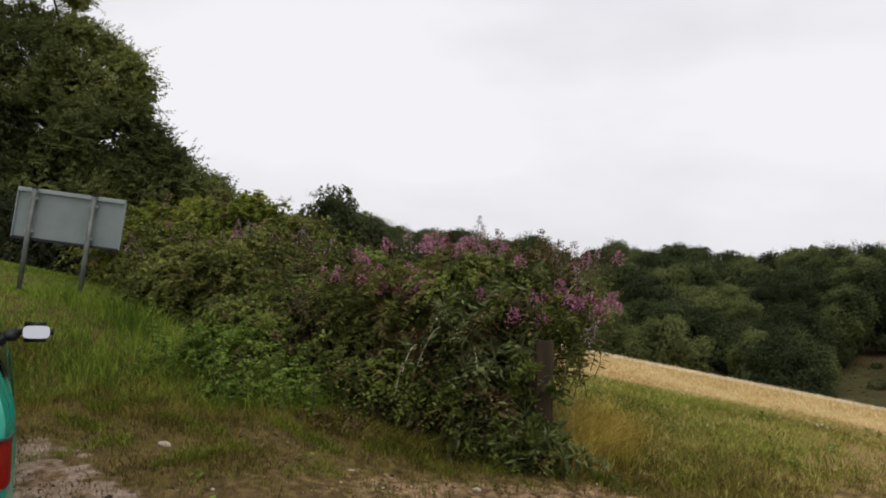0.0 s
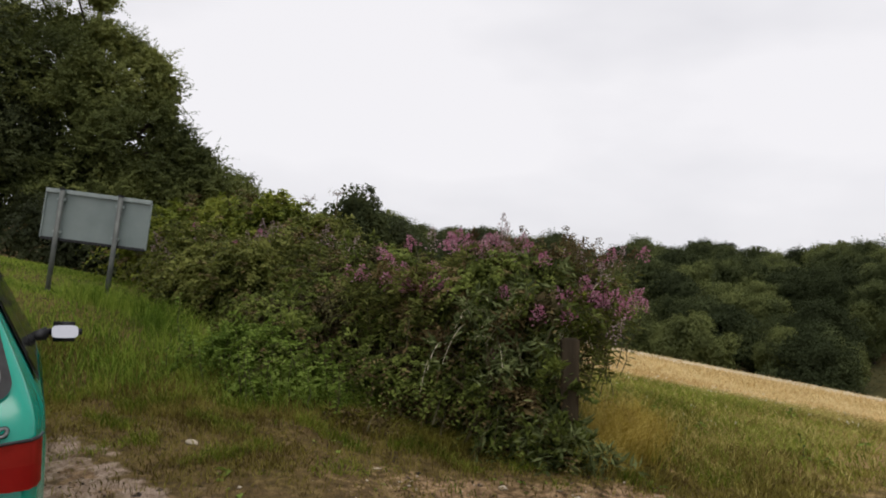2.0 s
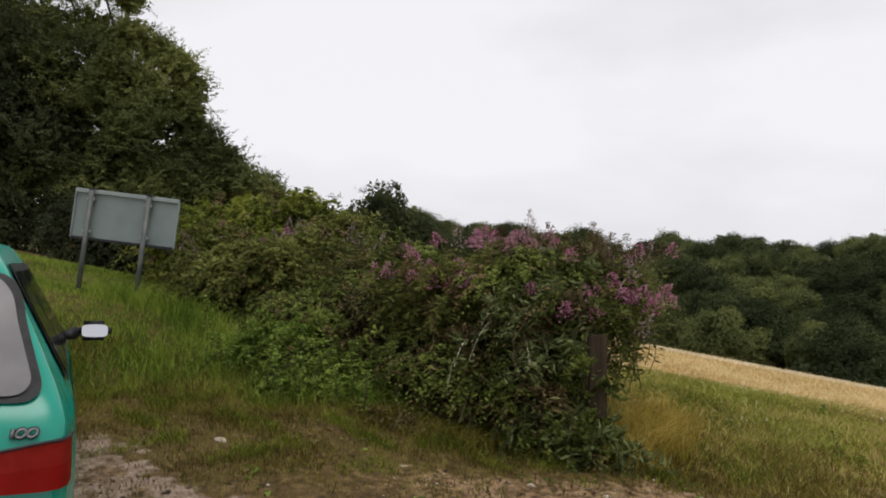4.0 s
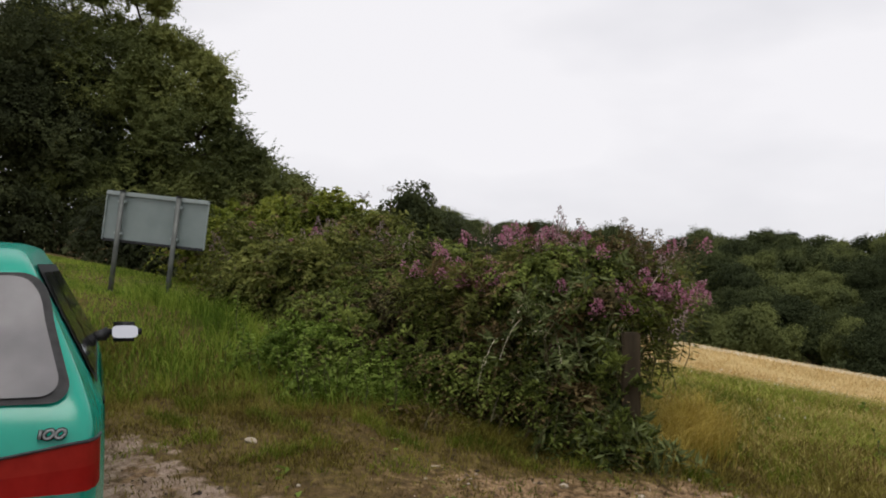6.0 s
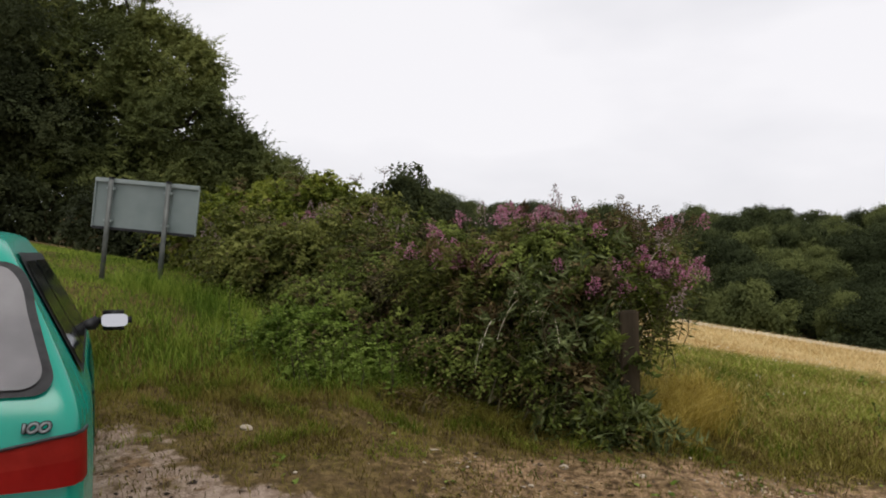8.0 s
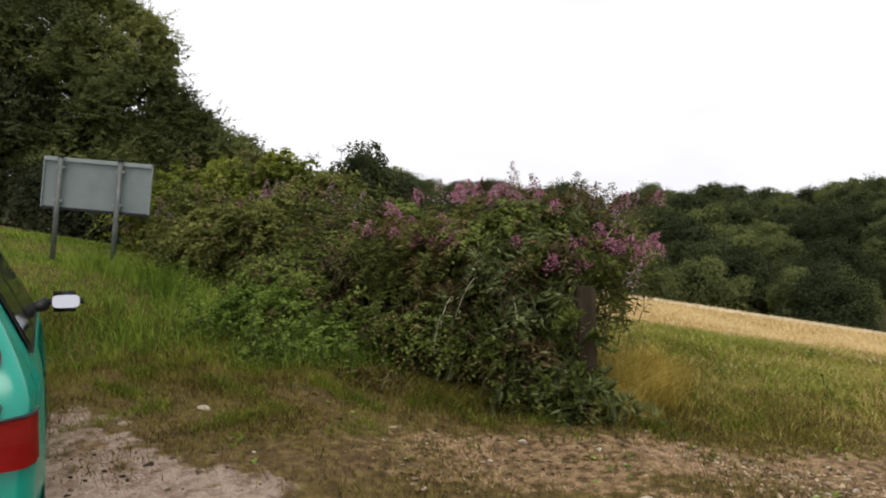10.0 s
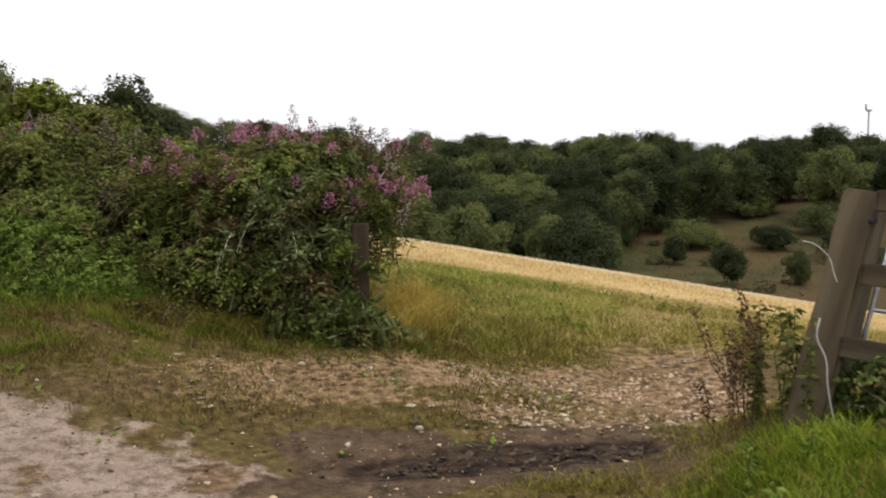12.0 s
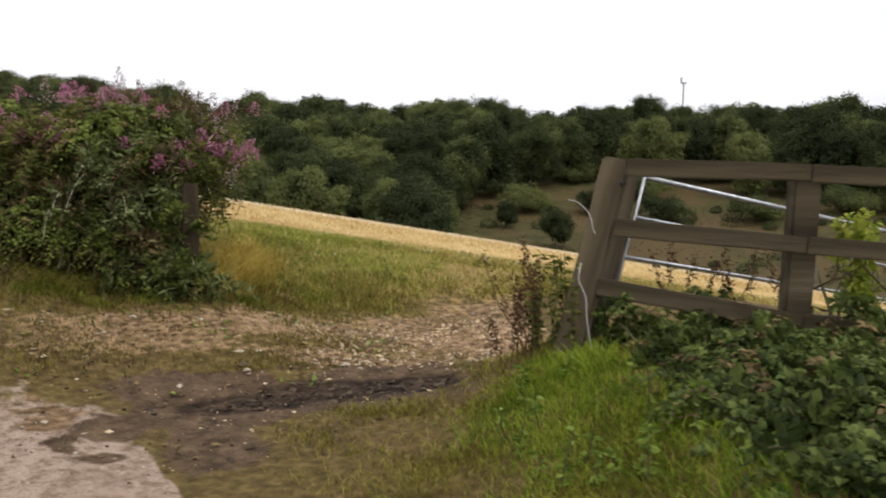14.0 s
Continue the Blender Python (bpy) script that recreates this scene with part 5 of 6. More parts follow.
def build_far_woods():
    rng = np.random.default_rng(51)
    protos = []
    for i in range(7):
        w = 5.3 + 0.6 * (i % 3)
        blobs = [(0, 0, 8.6, w * 0.8, w * 0.8, 4.2), (w * 0.6, 0.3, 6.4 + i % 2, w * 0.55, w * 0.55, 3.4), (-w * 0.65, -0.4, 6.9 - 0.7 * (i % 3), w * 0.55, w * 0.55, 3.4), (0.2, -w * 0.55, 5.4, w * 0.6, w * 0.5, 3.6), (0.9 - 0.5 * (i % 4), w * 0.2, 11.0, w * 0.5, w * 0.5, 2.4), (0, -w * 0.3, 2.6, w * 0.9, w * 0.6, 2.6)]
        ob = tree("woodland_tree", (-60.0 - 12 * i, -150.0), blobs, 0.3, 13000, 0.36, 0.27, M_WOOD_FAR, "rounded dark green tree in the far wood", seed=60 + i, lump=0.46, subs=12, group="far wood", loose=0.45, cut=2.0)
        protos.append(ob)
    used = set()
    for row, dist in enumerate((108, 118, 129, 141, 154, 169, 188, 208)):
        step = (6.4 if dist < 150 else 5.6 if dist < 180 else 4.7) / dist
        ang = radians(3.0 if dist < 140 else -6.0)
        while ang < radians(64):
            a = ang + rng.normal() * step * 0.25
            d = dist + rng.normal() * 4 + 6 * math.sin(a * 9)
            ang += step
            x, y = d * math.sin(a), d * math.cos(a)
            # the open slope below the wood
            if d < 108 + 50 * smoothstep(21, 29, math.degrees(a)) - 8 * smoothstep(40, 52, math.degrees(a)):
                continue
            s = rng.uniform(0.9, 1.06) * (0.82 if dist < 130 else 0.96) * (1 + 0.07 * math.sin(a * 31) + 0.05 * math.sin(a * 67 + 1))
            k = int(rng.integers(0, 7))
            m = Matrix.Translation((x, y, float(ground_height(x, y)) - 0.3)) @ Matrix.Rotation(rng.uniform(0, 6.28), 4, "Z") @ Matrix.Diagonal((s, s, s * (rng.uniform(0.92, 1.06) if dist < 165 else rng.uniform(0.98, 1.04)), 1))
            if k not in used:
                used.add(k)
                protos[k].matrix_basis = m
            else:
                c = copy_thing(protos[k], m)
                c.matrix_basis = m
    # bushes on the open slope in front of the wood
    for i, (x, y, r, h) in enumerate([(50.7, 115.6, 3.2, 6.6), (62.6, 115.9, 1.5, 4.6), (63.4, 102.4, 2.1, 5.9), (71.7, 99.0, 1.6, 4.3), (86.0, 108.0, 4.0, 4.0), (98.0, 100.0, 4.4, 4.2), (112.0, 96.0, 5.0, 4.0), (80.0, 118.0, 3.4, 4.0), (92.0, 122.0, 4.6, 5.0), (70.0, 124.0, 4.4, 4.6)]):
        tree("bush", (x, y), [(0, 0, h * 0.55, r, r, h * 0.45), (r * 0.3, -r * 0.3, h * 0.4, r * 0.8, r * 0.8, h * 0.38)], 0.15, 6000, 0.24, 0.18, M_WOOD_FAR, "dark rounded bush on the open slope", "bush", seed=80 + i, group="bushes on the slope", loose=0.7, cut=2.0)
    # trees on the skyline behind the hedge
    for i, (x, y, h, r) in enumerate([(-5.9, 44.0, 6.9, 1.7), (-3.9, 46.0, 5.6, 1.9), (-1.6, 52.0, 5.4, 2.4), (1.6, 62.0, 6.4, 3.0), (5.2, 70.0, 8.2, 3.2), (9.5, 84.0, 9.6, 4.0), (15.0, 100.0, 11.5, 4.6), (-7.6, 40.0, 4.4, 2.0), (-10, 36, 4.6, 2.0)]):
        tree("tree", (x, y), [(0, 0, h * 0.72, r, r, h * 0.28), (r * 0.5, 0, h * 0.5, r * 0.8, r * 0.8, h * 0.3), (-r * 0.5, 0, h * 0.5, r * 0.8, r * 0.8, h * 0.3), (0, -r * 0.3, h * 0.3, r, r * 0.8, h * 0.28)], 0.2, 9000, 0.15 + 0.0014 * y, 0.10 + 0.001 * y, M_DARKTREE_SHADE if i % 2 else M_WOOD_FAR, "dark tree on the skyline beyond the hedge", seed=100 + i, group="trees beyond the hedge", loose=0.7, cut=1.0)
    # scrub covering the slope
    x, y = scatter(16000, 25, 150, 75, 150, lambda x, y: (np.hypot(x, y) > 85) * (np.hypot(x, y) < 150) * 0.9, rng)
    p = on_ground(x, y)
    stuff("scrub", leaves(p, np.stack([rng.normal(size=len(x)), rng.normal(size=len(x)), 0.3 + 0 * x], 1), 0.40, 0.26, rng, normal=np.stack([0 * x, 0 * x, 1 + 0 * x], 1), loose=0.5), M_SCRUB, "rough brown-green scrub on the open slope", "scrub")


def build_slope_scrub():
    rng = np.random.default_rng(57)
    a, d = np.radians(rng.uniform(25, 56, 40)), rng.uniform(104, 150, 40)
    own = rng.integers(0, 40, 14000)
    size = rng.uniform(0.5, 1.5, 40)[own]
    e = unit(rng.normal(size=(14000, 3)))
    x = d[own] * np.sin(a[own]) + e[:, 0] * size * 1.5
    y = d[own] * np.cos(a[own]) + e[:, 1] * size * 1.2
    p = on_ground(x, y)
    p[:, 2] += (0.4 + e[:, 2]).clip(0) * size
    stuff("low_scrub", leaves(p, rng.normal(size=(14000, 3)), 0.26, 0.18, rng, normal=e + [0, 0, 0.4]), M_WOOD_FAR, "low dark scrub dotted over the open slope", "scrub")


def build_mast():
    x, y = 167.2, 202.0
    z = float(ground_height(x, y))
    ob = thing("mast", pose(x, y, z), "pale slender mast rising above the far wood", "mast")
    part_np("pole", tube([(0, 0, 0), (0, 0, 12), (0, 0, 23.2 - z)], [0.32, 0.27, 0.22], 8), M_MAST, ob)
    part("headframe", box_bm((1.7, 0.8, 0.6), (0, 0, 23.3 - z), 0.1), M_MAST, ob)
    part("antenna", box_bm((0.5, 0.5, 1.6), (-0.9, 0, 24.2 - z), 0.08), M_MAST, ob)


# ---- road sign seen from behind ----
def build_sign():
    ob = thing("road_sign", pose(-3.915, 8.80, 2.075) @ pose(0, 0, 0, 0, 6.1, 1.0) @ pose(0.02, 0, -2.08), "back of a grey rectangular road sign on two steel posts", "road sign")
    zc = 2.08
    part("panel", box_bm((1.12, 0.012, 0.52), (0, 0, zc), 0.004), M_SIGN, ob)
    part("top_channel", box_bm((1.13, 0.03, 0.045), (0, -0.02, zc + 0.255), 0.006), M_SIGNRAIL, ob, "pale folded top edge")
    part("bottom_channel", box_bm((1.11, 0.03, 0.03), (0, -0.02, zc - 0.25), 0.006), M_BLACK, ob, "dark lower edge")
    for sx in (-0.56, 0.56):
        part("edge", box_bm((0.012, 0.03, 0.50), (sx, -0.015, zc), 0.003), M_SIGNRAIL, ob)
    for sx in (-0.375, 0.245):
        x0, y0 = -3.85 + sx, 8.76
        foot = float(ground_height(x0, y0)) - 0.15
        post = part("post", cyl_bm(0.027, zc + 0.27 - foot, (sx, -0.06, (zc + 0.27 + foot) / 2), 14), M_POST, ob, smooth=True)
        part("post_cap", cyl_bm(0.030, 0.02, (sx, -0.06, zc + 0.28), 14), M_BLACK, post)
        for dz in (-0.17, 0.17):
            part("clip", box_bm((0.09, 0.05, 0.03), (sx, -0.045, zc + dz), 0.008), M_SIGNRAIL, post)


# ---- the gateway ----
def plank(a, b, height, thick, mat, name, parent, sag=0.0):
    """A rail from a to b."""
    a, b = Vector(a), Vector(b)
    d = b - a
    bm = box_bm((d.length, thick, height), (0, 0, 0), 0.008)
    bmesh.ops.subdivide_edges(bm, edges=[e for e in bm.edges if abs((e.verts[0].co - e.verts[1].co).x) > 0.5 * d.length], cuts=7, use_grid_fill=True)
    for v in bm.verts:
        v.co.z += 0.006 * noise.noise((v.co.x * 2.1, v.co.y * 9, v.co.z * 7)) - sag * (1 - (2 * v.co.x / d.length) ** 2)
        v.co.y += 0.005 * noise.noise((v.co.x * 1.7 + 4, v.co.y * 9, v.co.z * 7))
    ob = part(name, bm, mat, parent)
    ob.matrix_basis = Matrix.Translation((a + b) / 2) @ d.to_track_quat("X", "Z").to_matrix().to_4x4()
    return ob


def build_fence():
    lean = thing("gatepost", pose(2.58, 3.20, 0.0), "thick weathered timber gatepost leaning beside the gateway", "gatepost")
    foot = float(ground_height(2.58, 3.20)) - 0.2
    bm = box_bm((0.19, 0.18, 1.44 - foot - 0.08), (0, 0, 0), 0.016)
    bmesh.ops.subdivide_edges(bm, edges=[e for e in bm.edges if abs((e.verts[0].co - e.verts[1].co).z) > 0.6], cuts=9, use_grid_fill=True)
    for v in bm.verts:
        k = 1 + 0.10 * noise.noise((v.co.x * 6, v.co.y * 6, v.co.z * 3))
        v.co.x *= k
        v.co.y *= k
    post = part("post", bm, M_TIMBER, lean)
    a, b = Vector((-0.08, 0.03, foot)), Vector((0.25, 0.03, 1.34))
    post.matrix_basis = Matrix.Translation((a + b) / 2) @ (b - a).to_track_quat("Z", "X").to_matrix().to_4x4() @ Matrix.Rotation(radians(35), 4, "Z")
    part("bolt", cyl_bm(0.014, 0.03, (0.17, -0.10, 1.20), 8, axis="y"), M_BLACK, lean, "rusted bolt head")

    hang = thing("gatepost", pose(2.80, 3.34, 0.0), "second dark timber post behind the leaning gatepost", "gatepost")
    foot = float(ground_height(2.80, 3.34)) - 0.2
    bm = box_bm((0.215, 0.14, 1.30 - foot), (0, 0, 0), 0.012)
    post = part("post", bm, M_TIMBER, hang)
    a, b = Vector((-0.115, 0.02, foot)), Vector((0.13, 0.02, 1.27))
    post.matrix_basis = Matrix.Translation((a + b) / 2) @ (b - a).to_track_quat("Z", "X").to_matrix().to_4x4() @ Matrix.Rotation(radians(30), 4, "Z")

    fence = thing("fence", pose(0, 0, 0), "weathered three-rail timber fence overgrown with brambles", "fence")
    for i, (x, y, top) in enumerate([(3.63, 2.63, 1.27), (4.75, 2.05, 1.25), (5.95, 1.45, 1.2)]):
        z0 = float(ground_height(x, y)) - 0.25
        p = part("fence_post", box_bm((0.15, 0.13, top - z0), (0, 0, 0), 0.012), M_RAIL, fence)
        p.matrix_basis = pose(x, y, (top + z0) / 2, 0, 1.0, -27)
    for a, b in (((2.74, 3.07, 1.295), (3.62, 2.57, 1.28)), ((3.62, 2.57, 1.275), (4.80, 1.96, 1.24)), ((4.80, 1.96, 1.24), (6.0, 1.36, 1.20)),
                 ((2.68, 3.08, 0.955), (3.62, 2.57, 0.875)), ((3.62, 2.57, 0.875), (4.80, 1.96, 0.80)), ((4.80, 1.96, 0.80), (6.0, 1.36, 0.76)),
                 ((2.60, 3.11, 0.615), (3.62, 2.57, 0.435)), ((3.62, 2.57, 0.435), (4.80, 1.96, 0.36))):
        plank(a, b, 0.10, 0.04, M_RAIL, "rail", fence)

    gate = thing("field_gate", pose(3.025, 3.26, 1.232) @ pose(0, 0, 0, 0, 9.8, 3.0), "galvanised tubular steel field gate standing open", "gate")
    for i in range(5):
        r = 0.016 if i in (0, 4) else 0.011
        part_np("bar", tube([(-0.027 * i, 0, -0.245 * i), (1.5, 0, -0.245 * i), (3.0, 0, -0.245 * i)], r, 10), M_GALV, gate, smooth=True)
    for x in (0.0, 3.0):
        part_np("end_tube", tube([(x, 0, 0.012), (x - 0.055, 0, -0.5), (x - 0.11, 0, -0.985)], 0.0105, 10), M_GALV, gate, smooth=True)
    part_np("brace", tube([(1.5, 0.03, 0.0), (1.5, 0.03, -0.98)], 0.013, 8), M_GALV, gate, smooth=True)

    rope = thing("rope", pose(2.5, 3.1, 0.0), "pale old rope hanging loose from the gatepost", "rope")
    pts = [(0.085, 0.02, 0.915), (0.075, 0.03, 0.955), (0.054, 0.04, 1.03), (-0.006, 0.06, 1.09), (-0.06, 0.08, 1.107)]
    part_np("loop", tube(smooth_line(pts), 0.003, 8), M_ROPE, rope, smooth=True)
    pts = [(-0.008, 0.01, 0.753), (-0.024, 0.005, 0.66), (0.017, -0.01, 0.558), (0.021, -0.02, 0.447), (0.037, -0.03, 0.335), (0.047, -0.04, 0.266), (0.014, -0.03, 0.223)]
    part_np("strand", tube(smooth_line(pts), 0.004, 8), M_ROPE, rope, smooth=True)

    old = thing("gatepost", pose(0.775, 6.34, 0.0), "old upright timber gatepost half hidden by the hedge", "gatepost")
    z0 = float(ground_height(0.775, 6.34)) - 0.2
    bm = box_bm((0.13, 0.12, 1.08 - z0), (0, 0, (1.08 + z0) / 2), 0.012)
    part("post", bm, M_OLDPOST, old)


def smooth_line(pts, n=5):
    """Catmull-Rom through the points."""
    p = np.asarray(pts, float)
    p = np.concatenate([2 * p[:1] - p[1:2], p, 2 * p[-1:] - p[-2:-1]])
    out = []
    for i in range(1, len(p) - 2):
        for t in np.linspace(0, 1, n, endpoint=False):
            out.append(0.5 * (2 * p[i] + (p[i + 1] - p[i - 1]) * t + (2 * p[i - 1] - 5 * p[i] + 4 * p[i + 1] - p[i + 2]) * t ** 2 + (3 * p[i] - p[i - 1] - 3 * p[i + 1] + p[i + 2]) * t ** 3))
    return np.array(out + [p[-2]])


def build_gateway_plants():
    rng = np.random.default_rng(71)
    shrub("bramble_bush", (2.9, 2.6), [(2.80, 3.02, 0.36, 0.22, 0.12, 0.20), (3.15, 2.86, 0.36, 0.28, 0.12, 0.22), (2.95, 2.72, 0.30, 0.30, 0.2, 0.12), (3.3, 2.45, 0.33, 0.45, 0.28, 0.12), (2.68, 2.40, 0.27, 0.26, 0.24, 0.08), (3.0, 2.1, 0.36, 0.5, 0.35, 0.13), (3.9, 2.2, 0.36, 0.5, 0.3, 0.2), (3.5, 1.8, 0.36, 0.5, 0.35, 0.14)],
          4200, 0.050, 0.036, M_BRAMBLE_LOW, "low leafy brambles growing under the fence", seed=72, shoots=46, reach=0.3, broad=True, twigs=620, twig_reach=0.24, withered=0.3, hollow=0.0)
    shrub("bramble_bush", (2.7, 1.6), [(2.52, 1.95, 0.32, 0.32, 0.28, 0.11), (2.9, 1.6, 0.34, 0.4, 0.35, 0.13), (2.38, 1.5, 0.28, 0.32, 0.28, 0.10), (2.7, 1.15, 0.30, 0.4, 0.35, 0.12), (2.3, 1.05, 0.26, 0.3, 0.3, 0.10), (3.2, 1.3, 0.32, 0.4, 0.35, 0.14)],
          4200, 0.052, 0.038, M_BRAMBLE_LOW, "sprawling low brambles with large toothed leaves", seed=74, shoots=30, reach=0.3, broad=True, twigs=620, twig_reach=0.24, withered=0.12, hollow=0.0)
    shrub("young_shrub", (4.20, 2.72), [(4.17, 2.70, 0.86, 0.12, 0.12, 0.20), (4.26, 2.72, 0.55, 0.16, 0.16, 0.2)], 520, 0.05, 0.036, M_LIME, "young yellow-green shrub behind the fence", seed=73)
    for i in range(20):
        x, y = 2.44 + rng.normal() * 0.08, 3.55 + rng.normal() * 0.12
        if i > 11:
            x, y = rng.uniform(2.9, 4.2), 3.25 + rng.normal() * 0.12
        ob = thing("dock", pose(x, y, float(ground_height(x, y)) - 0.01), "dead rust-brown dock stalk by the gatepost", "weed", "docks by the gate")
        h = rng.uniform(0.35, 0.72)
        lean = rng.normal(size=2) * 0.10
        part_np("stalk", limb(rng, (0, 0, 0), (lean[0], lean[1], h), 0.004, 0.002, 0.08, 6), M_DEAD, ob)
        t = rng.uniform(0.35, 1.0, 110)[:, None]
        p = np.concatenate([lean * t, h * t], 1) + rng.normal(size=(110, 3)) * 0.016
        tagged(part_np("seed_head", leaves(p, rng.normal(size=(110, 3)), 0.024, 0.014, rng), M_DEAD, ob), kind="stuff")
    for i in range(9):
        plant("green_weed", 2.50 + rng.normal() * 0.06, 3.45 + rng.normal() * 0.12, rng.uniform(0.35, 0.62), M_HEDGE, "leafy green weed beside the gatepost", "weed", rng, "weeds by the gate", 0.05, 0.03)
    for i in range(16):
        x = rng.uniform(1.6, 2.3)
        y = rng.uniform(1.5, 2.9)
        plant("nettle", x, y, rng.uniform(0.12, 0.28), M_NETTLE, "young nettle among the long grass", "nettle", rng, "nettles on the mound", 0.048, 0.026)


# ---- the car ----
def build_car():
    car = thing("car", pose(-1.335, 2.705, -0.07) @ pose(0, 0, 0, 1.2, 0, 27.5) @ Matrix.Scale(1.11, 4), "small teal green hatchback parked on the gravel", "car")
    HALF, CX = 0.79, -0.79
    # distance from the tail, height of the upper outline, plan narrowing
    line = [(0.0, 0.60, 0.90), (0.03, 0.86, 0.94), (0.08, 0.955, 0.965), (0.18, 1.055, 0.98), (0.30, 1.18, 0.99), (0.38, 1.31, 1.0), (0.44, 1.38, 1.0), (0.56, 1.425, 1.0), (1.0, 1.455, 1.0), (1.5, 1.455, 1.0), (1.9, 1.42, 1.0), (2.2, 1.22, 1.0), (2.6, 0.99, 0.995), (2.7, 0.945, 0.99), (3.1, 0.87, 0.98), (3.35, 0.78, 0.94), (3.5, 0.62, 0.86), (3.55, 0.5, 0.8)]

    def half_width(z):
        return float(np.interp(z, [0.2, 0.32, 0.55, 0.75, 0.92, 0.97, 1.30, 1.39], [0.72, 0.775, 0.80, 0.805, 0.795, 0.775, 0.605, 0.56]))

    def top_at(y):
        return float(np.interp(y, [p[0] for p in line], [p[1] for p in line])), float(np.interp(y, [p[0] for p in line], [p[2] for p in line]))

    bm = bmesh.new()
    rings = []
    ys = sorted(set([p[0] for p in line] + list(np.arange(0.7, 2.0, 0.15)) + [0.12, 0.24, 0.34, 0.41, 0.50]))
    for y in ys:
        zt, k = top_at(y)
        zs = np.linspace(0.2, zt - 0.045, 12)
        pts = [(half_width(z) * k, z) for z in zs]
        w = half_width(zt - 0.045) * k
        pts += [(w - 0.007, zt - 0.028), (w - 0.020, zt - 0.014), (w - 0.042, zt - 0.004), (w - 0.075, zt + 0.001), (w * 0.6, zt + 0.008), (0.0, zt + 0.014)]
        full = pts + [(-x, z) for x, z in pts[-2::-1]]
        rings.append([bm.verts.new((CX + x, y, z)) for x, z in full])
    for a, b in zip(rings[:-1], rings[1:]):
        for i in range(len(a) - 1):
            bm.faces.new((a[i], a[i + 1], b[i + 1], b[i]))
    for r in (rings[0], rings[-1]):
        bm.faces.new(r)
    body = part("body", bm, M_PAINT, car, "teal green painted bodywork", smooth=True)
    body.data.set_sharp_from_angle(angle=radians(48))

    def hatch(x, s):
        """A point of the sloping tailgate: s from the foot of the glass to its head; x from the car's right side."""
        y = 0.078 + 0.335 * s
        zt, _ = top_at(y)
        return Vector((x, y, zt + 0.010))

    def sheet(name, rows, mat, parent, push, label="", smooth=True):
        """A thin panel through rows of points, pushed out along push."""
        b = bmesh.new()
        grid = [[b.verts.new(p) for p in r] for r in rows]
        for r0, r1 in zip(grid[:-1], grid[1:]):
            for i in range(len(r0) - 1):
                b.faces.new((r0[i], r0[i + 1], r1[i + 1], r1[i]))
        geo = bmesh.ops.solidify(b, geom=b.faces[:], thickness=0.006)
        bmesh.ops.translate(b, vec=push, verts=b.verts)
        ob = part(name, b, mat, parent, label, smooth)
        ob.data.set_sharp_from_angle(angle=radians(40))
        return ob

    def window_rows(inset, s0, s1, n=25):
        rows = []
        for s in s0 + (s1 - s0) * (0.5 - 0.5 * np.cos(np.linspace(0, math.pi, n))):
            edge = -0.070 - 0.108 * s - inset
            e = min(s - s0, s1 - s) / (s1 - s0)
            edge -= 0.075 * (1 - math.sqrt(max(0.0, 1 - max(0.0, 1 - e / 0.2) ** 2)))
            rows.append([hatch(edge + (-1.58 - 2 * edge) * t, s) for t in np.linspace(0, 1, 11)])
        return rows

    seal = sheet("window_seal", window_rows(0.0, 0.03, 0.97), M_SEAL, car, (0, -0.004, 0.003), "black rear window surround")
    sheet("rear_window", window_rows(0.026, 0.075, 0.935), M_REARGLASS, seal, (0, -0.009, 0.007), "grey rear window with its pale reflection put into the colour")
    sheet("rear_shelf", [[hatch(-0.30 - 0.5 * t, s) for t in np.linspace(0, 1, 6)] for s in np.linspace(0.14, 0.20, 3)], M_SEAT, seal, (0, 0.02, -0.03), "pale shelf seen through the glass")
    part("wiper", box_bm((0.40, 0.012, 0.012), (-0.70, 0.06, 0.965), 0.003), M_BLACK, car)
    # side windows
    def side_rows(y0, y1, z0, z1, lean0=0.0, lean1=0.0, sgn=1):
        rows = []
        for t in np.linspace(0, 1, 5):
            z = z0 + (z1 - z0) * t
            rows.append([Vector((CX + sgn * (half_width(z) + 0.004), y0 + lean0 * t + (y1 + lean1 * t - y0 - lean0 * t) * u, z)) for u in np.linspace(0, 1, 8)])
        return rows
    for sgn in (1, -1):
        sheet("window_frame", side_rows(0.43, 2.46, 0.985, 1.375, 0.17, -0.46, sgn), M_BLACK, car, (0.005 * sgn, 0, 0.002), "black side window surround")
        sheet("quarter_window", side_rows(0.50, 1.12, 1.005, 1.345, 0.15, 0.0, sgn), M_GLASS, car, (0.010 * sgn, 0, 0.003), "dark side window")
        door = sheet("door", side_rows(1.16, 2.30, 0.30, 0.94, 0, 0, sgn), M_PAINT, car, (0.004 * sgn, 0, 0), "teal green door")
        sheet("door_window", side_rows(1.18, 2.38, 1.005, 1.345, 0.0, -0.42, sgn), M_GLASS, door, (0.010 * sgn, 0, 0.003), "dark door window")
        part("door_handle", box_bm((0.03, 0.15, 0.035), (CX + sgn * 0.795, 1.32, 0.80), 0.01), M_BLACK, door)
        part("rub_strip", box_bm((0.022, 1.1, 0.06), (CX + sgn * 0.792, 1.72, 0.50), 0.008), M_BLACK, door)
        # lamp cluster wraps round the corner
        lamp = thing_part("tail_lamp", car)
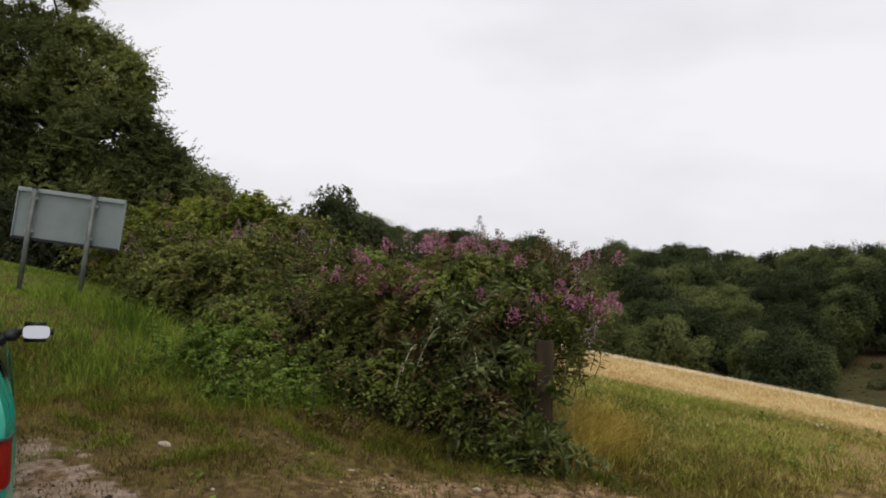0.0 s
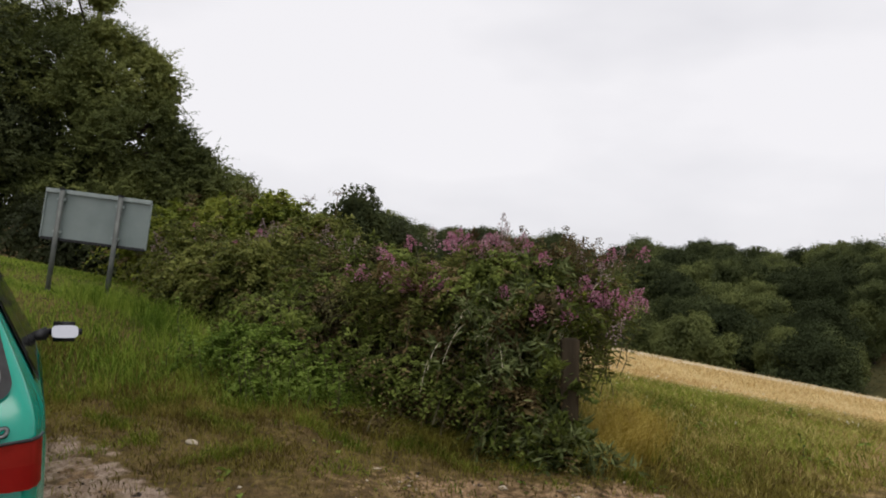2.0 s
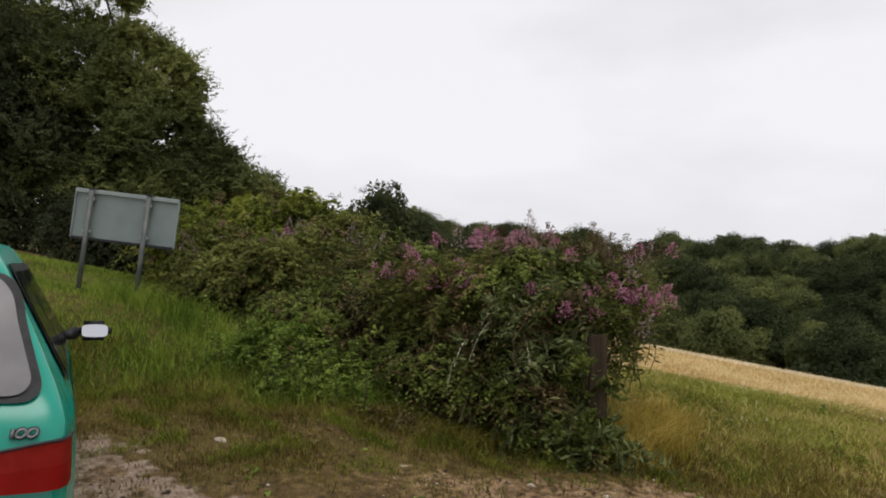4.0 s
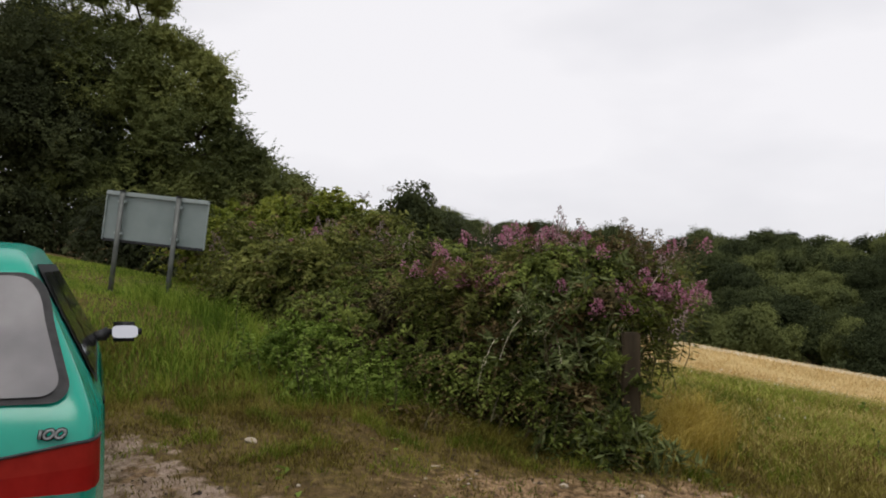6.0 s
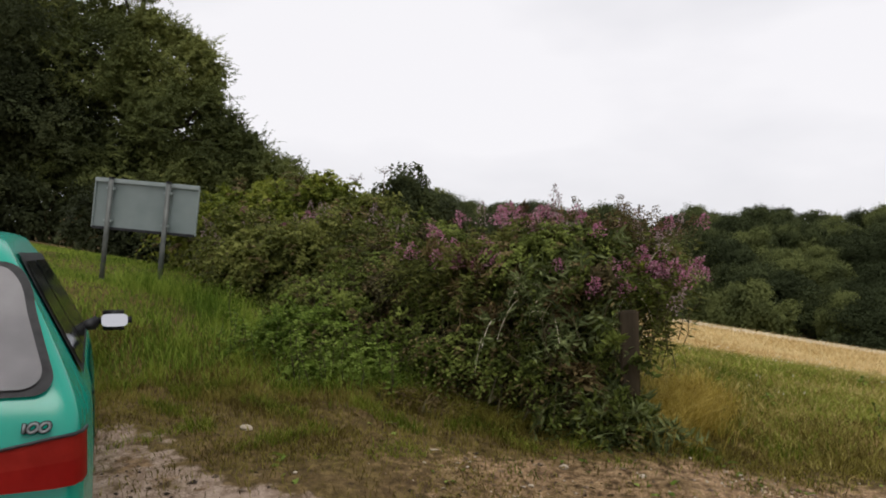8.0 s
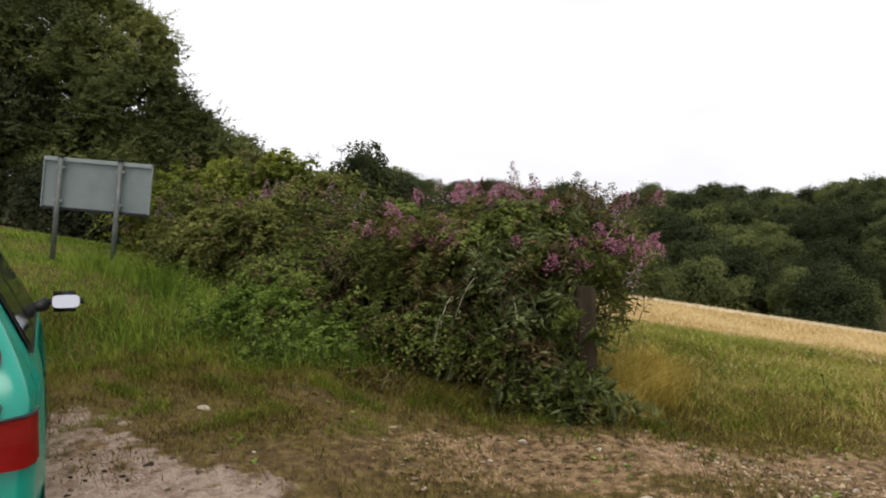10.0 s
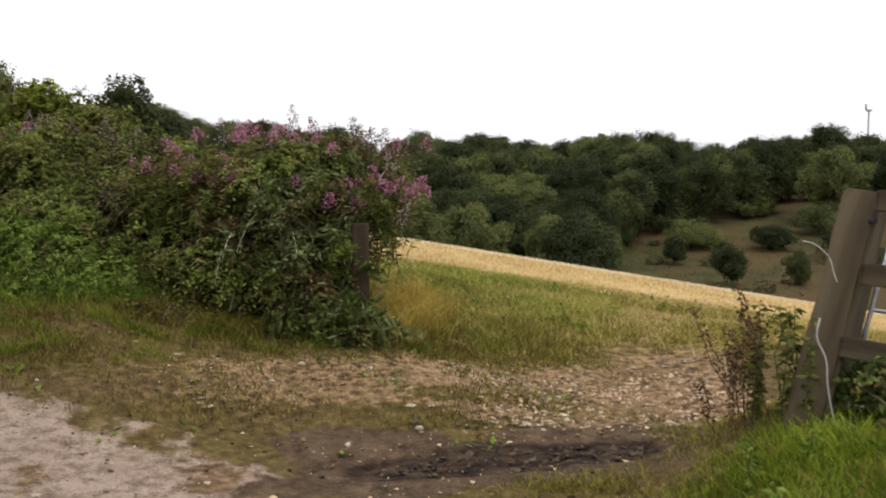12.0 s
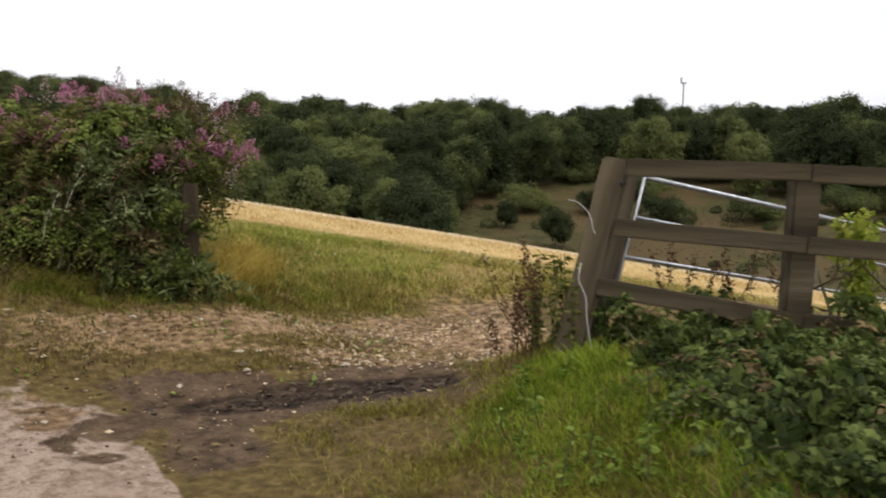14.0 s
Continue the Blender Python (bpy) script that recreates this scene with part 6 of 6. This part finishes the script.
        for name, t0, t1, mat in (("upper_lens", 0.5, 1.0, M_LAMP2), ("lower_lens", 0.0, 0.5, M_LAMP)):
            rows = []
            for t in np.linspace(t0, t1, 5):
                row = []
                for x, y in ((0.36, -0.014), (0.50, -0.014), (0.62, -0.012), (0.71, -0.006), (0.755, 0.014), (0.778, 0.06), (0.788, 0.13)):
                    z = 0.738 + t * (0.136 - 0.16 * max(0.0, 0.72 - x))
                    row.append(Vector((CX + sgn * x, y + 0.03 * max(0, z - 0.75), z)))
                rows.append(row)
            sheet(name, rows, mat, lamp, (0, -0.006, 0), "red lamp lens")
            if t1 == 1.0:
                part_np("lamp_gasket", tube([tuple(q + Vector((0, -0.008, 0.003))) for q in rows[-1]], 0.005, 6), M_BLACK, lamp, "black gasket")
        # mirror
        mirror = thing_part("door_mirror", car)
        mb = box_bm((0.176, 0.08, 0.104), (0, 0, 0), 0.036, 5)
        for v in mb.verts:
            if v.co.y > 0:
                v.co.x *= 0.8
                v.co.z *= 0.75
        mx = CX + sgn * 0.905
        bmesh.ops.translate(mb, vec=(mx, 2.16, 1.030), verts=mb.verts)
        part("housing", mb, M_BLACK, mirror, "black mirror housing", smooth=True)
        gl = bmesh.new()
        rim = [(0.063 * math.copysign(abs(math.cos(a)) ** 0.45, math.cos(a)), 0.033 * math.copysign(abs(math.sin(a)) ** 0.5, math.sin(a))) for a in np.linspace(0, 2 * math.pi, 28, endpoint=False)]
        front, back = [gl.verts.new((x, -0.003, z)) for x, z in rim], [gl.verts.new((x, 0.003, z)) for x, z in rim]
        gl.faces.new(front)
        gl.faces.new(back)
        for a in range(28):
            gl.faces.new((front[a], front[(a + 1) % 28], back[(a + 1) % 28], back[a]))
        bmesh.ops.rotate(gl, matrix=Matrix.Rotation(radians(-13), 3, "X"), verts=gl.verts)
        bmesh.ops.translate(gl, vec=(mx + 0.004 * sgn, 2.114, 1.032), verts=gl.verts)
        part("mirror_glass", gl, M_MIRROR, mirror, "bright mirror glass")
        arm = box_bm((0.10, 0.05, 0.07), (0, 0, 0), 0.012, 3)
        for v in arm.verts:
            if v.co.x * sgn < 0:
                v.co.z = v.co.z * 0.55 - 0.018
        bmesh.ops.translate(arm, vec=(CX + sgn * 0.785, 2.165, 1.020), verts=arm.verts)
        part("mirror_arm", arm, M_BLACK, mirror, "tapered black mirror arm", smooth=True)
    # bumpers
    rows = []
    for z in np.linspace(0.30, 0.60, 6):
        o = 0.055 * math.sin(math.pi * (z - 0.27) / 0.36)
        rows.append([Vector((CX + x, y - o * (1 if abs(x) < 0.79 else 0.3), z)) for x, y in ((-0.80, 0.45), (-0.80, 0.12), (-0.74, 0.0), (-0.5, -0.05), (0, -0.06), (0.5, -0.05), (0.74, 0.0), (0.80, 0.12), (0.80, 0.45))])
    sheet("rear_bumper", rows, M_PAINT, car, (0, 0, 0), "body-coloured bumper")
    part("bumper_strip", box_bm((1.35, 0.03, 0.07), (CX, -0.10, 0.42), 0.01), M_BLACK, car)
    rows = [[Vector((CX + x, 3.56 + y, z)) for x, y in ((-0.78, -0.35), (-0.72, -0.05), (0, 0.06), (0.72, -0.05), (0.78, -0.35))] for z in (0.25, 0.40, 0.55)]
    sheet("front_bumper", rows, M_BLACK, car, (0, 0, 0))
    # model badge as plain strokes
    for i in range(3):
        bx, bz = -0.168 + 0.030 * i, 0.898
        if i == 0:
            line = [(bx + 0.006, 0.026, bz - 0.013), (bx + 0.010, 0.026, bz + 0.013)]
        else:
            line = [(bx + 0.012 * math.cos(a) + 0.004 * math.sin(a), 0.026, bz + 0.012 * math.sin(a)) for a in np.linspace(0, 2 * math.pi, 17)]
        badge = part_np("badge", tube(line, 0.0042, 8), M_BADGE, car, "silver badge stroke", smooth=True)
        part_np("badge_edge", tube([(x, y + 0.006, z) for x, y, z in line], 0.0068, 8), M_BLACK, badge, "black outline of the badge")
    part("number_plate", box_bm((0.52, 0.008, 0.11), (CX, -0.012, 0.66), 0.004), M_WHITE, car, "number plate with plain bar")
    # a seat back and headrest show through the glass
    for sx in (-0.42, -1.16):
        part("seat_back", box_bm((0.46, 0.12, 0.55), (sx, 1.55, 0.88), 0.05, 3), M_SEAT, car, smooth=True)
    for y in (0.62, 2.92):
        for sgn in (1, -1):
            wheel = thing_part("wheel", car)
            part("tyre", tyre_bm(CX + sgn * 0.72, y, 0.27), M_RUBBER, wheel, smooth=True)
            part("rim", cyl_bm(0.17, 0.13, (CX + sgn * 0.725, y, 0.27), 24, axis="x"), M_CHROME, wheel)
            arch = cyl_bm(0.31, 0.10, (CX + sgn * 0.735, y, 0.29), 28, axis="x")
            part("wheel_arch", arch, M_BLACK, car)


def thing_part(name, parent):
    ob = new(name)
    ob.empty_display_size = 0.05
    ob.parent = parent
    return ob


def tyre_bm(x, y, z, R=0.27, r=0.075):
    bm = bmesh.new()
    n, m = 32, 10
    vs = [[bm.verts.new((x + 0.085 * math.cos(b), y + (R - r + r * 0.95 * math.sin(b)) * math.cos(a), z + (R - r + r * 0.95 * math.sin(b)) * math.sin(a)))
           for b in np.linspace(0, 2 * math.pi, m, endpoint=False)] for a in np.linspace(0, 2 * math.pi, n, endpoint=False)]
    for i in range(n):
        for j in range(m):
            bm.faces.new((vs[i][j], vs[i][(j + 1) % m], vs[(i + 1) % n][(j + 1) % m], vs[(i + 1) % n][j]))
    return bm


build_left_trees()
build_low_bough()
build_hedge()
build_willowherb()
build_field_weeds()
build_far_woods()
build_slope_scrub()
build_mast()
build_sign()
build_fence()
build_gateway_plants()
build_car()
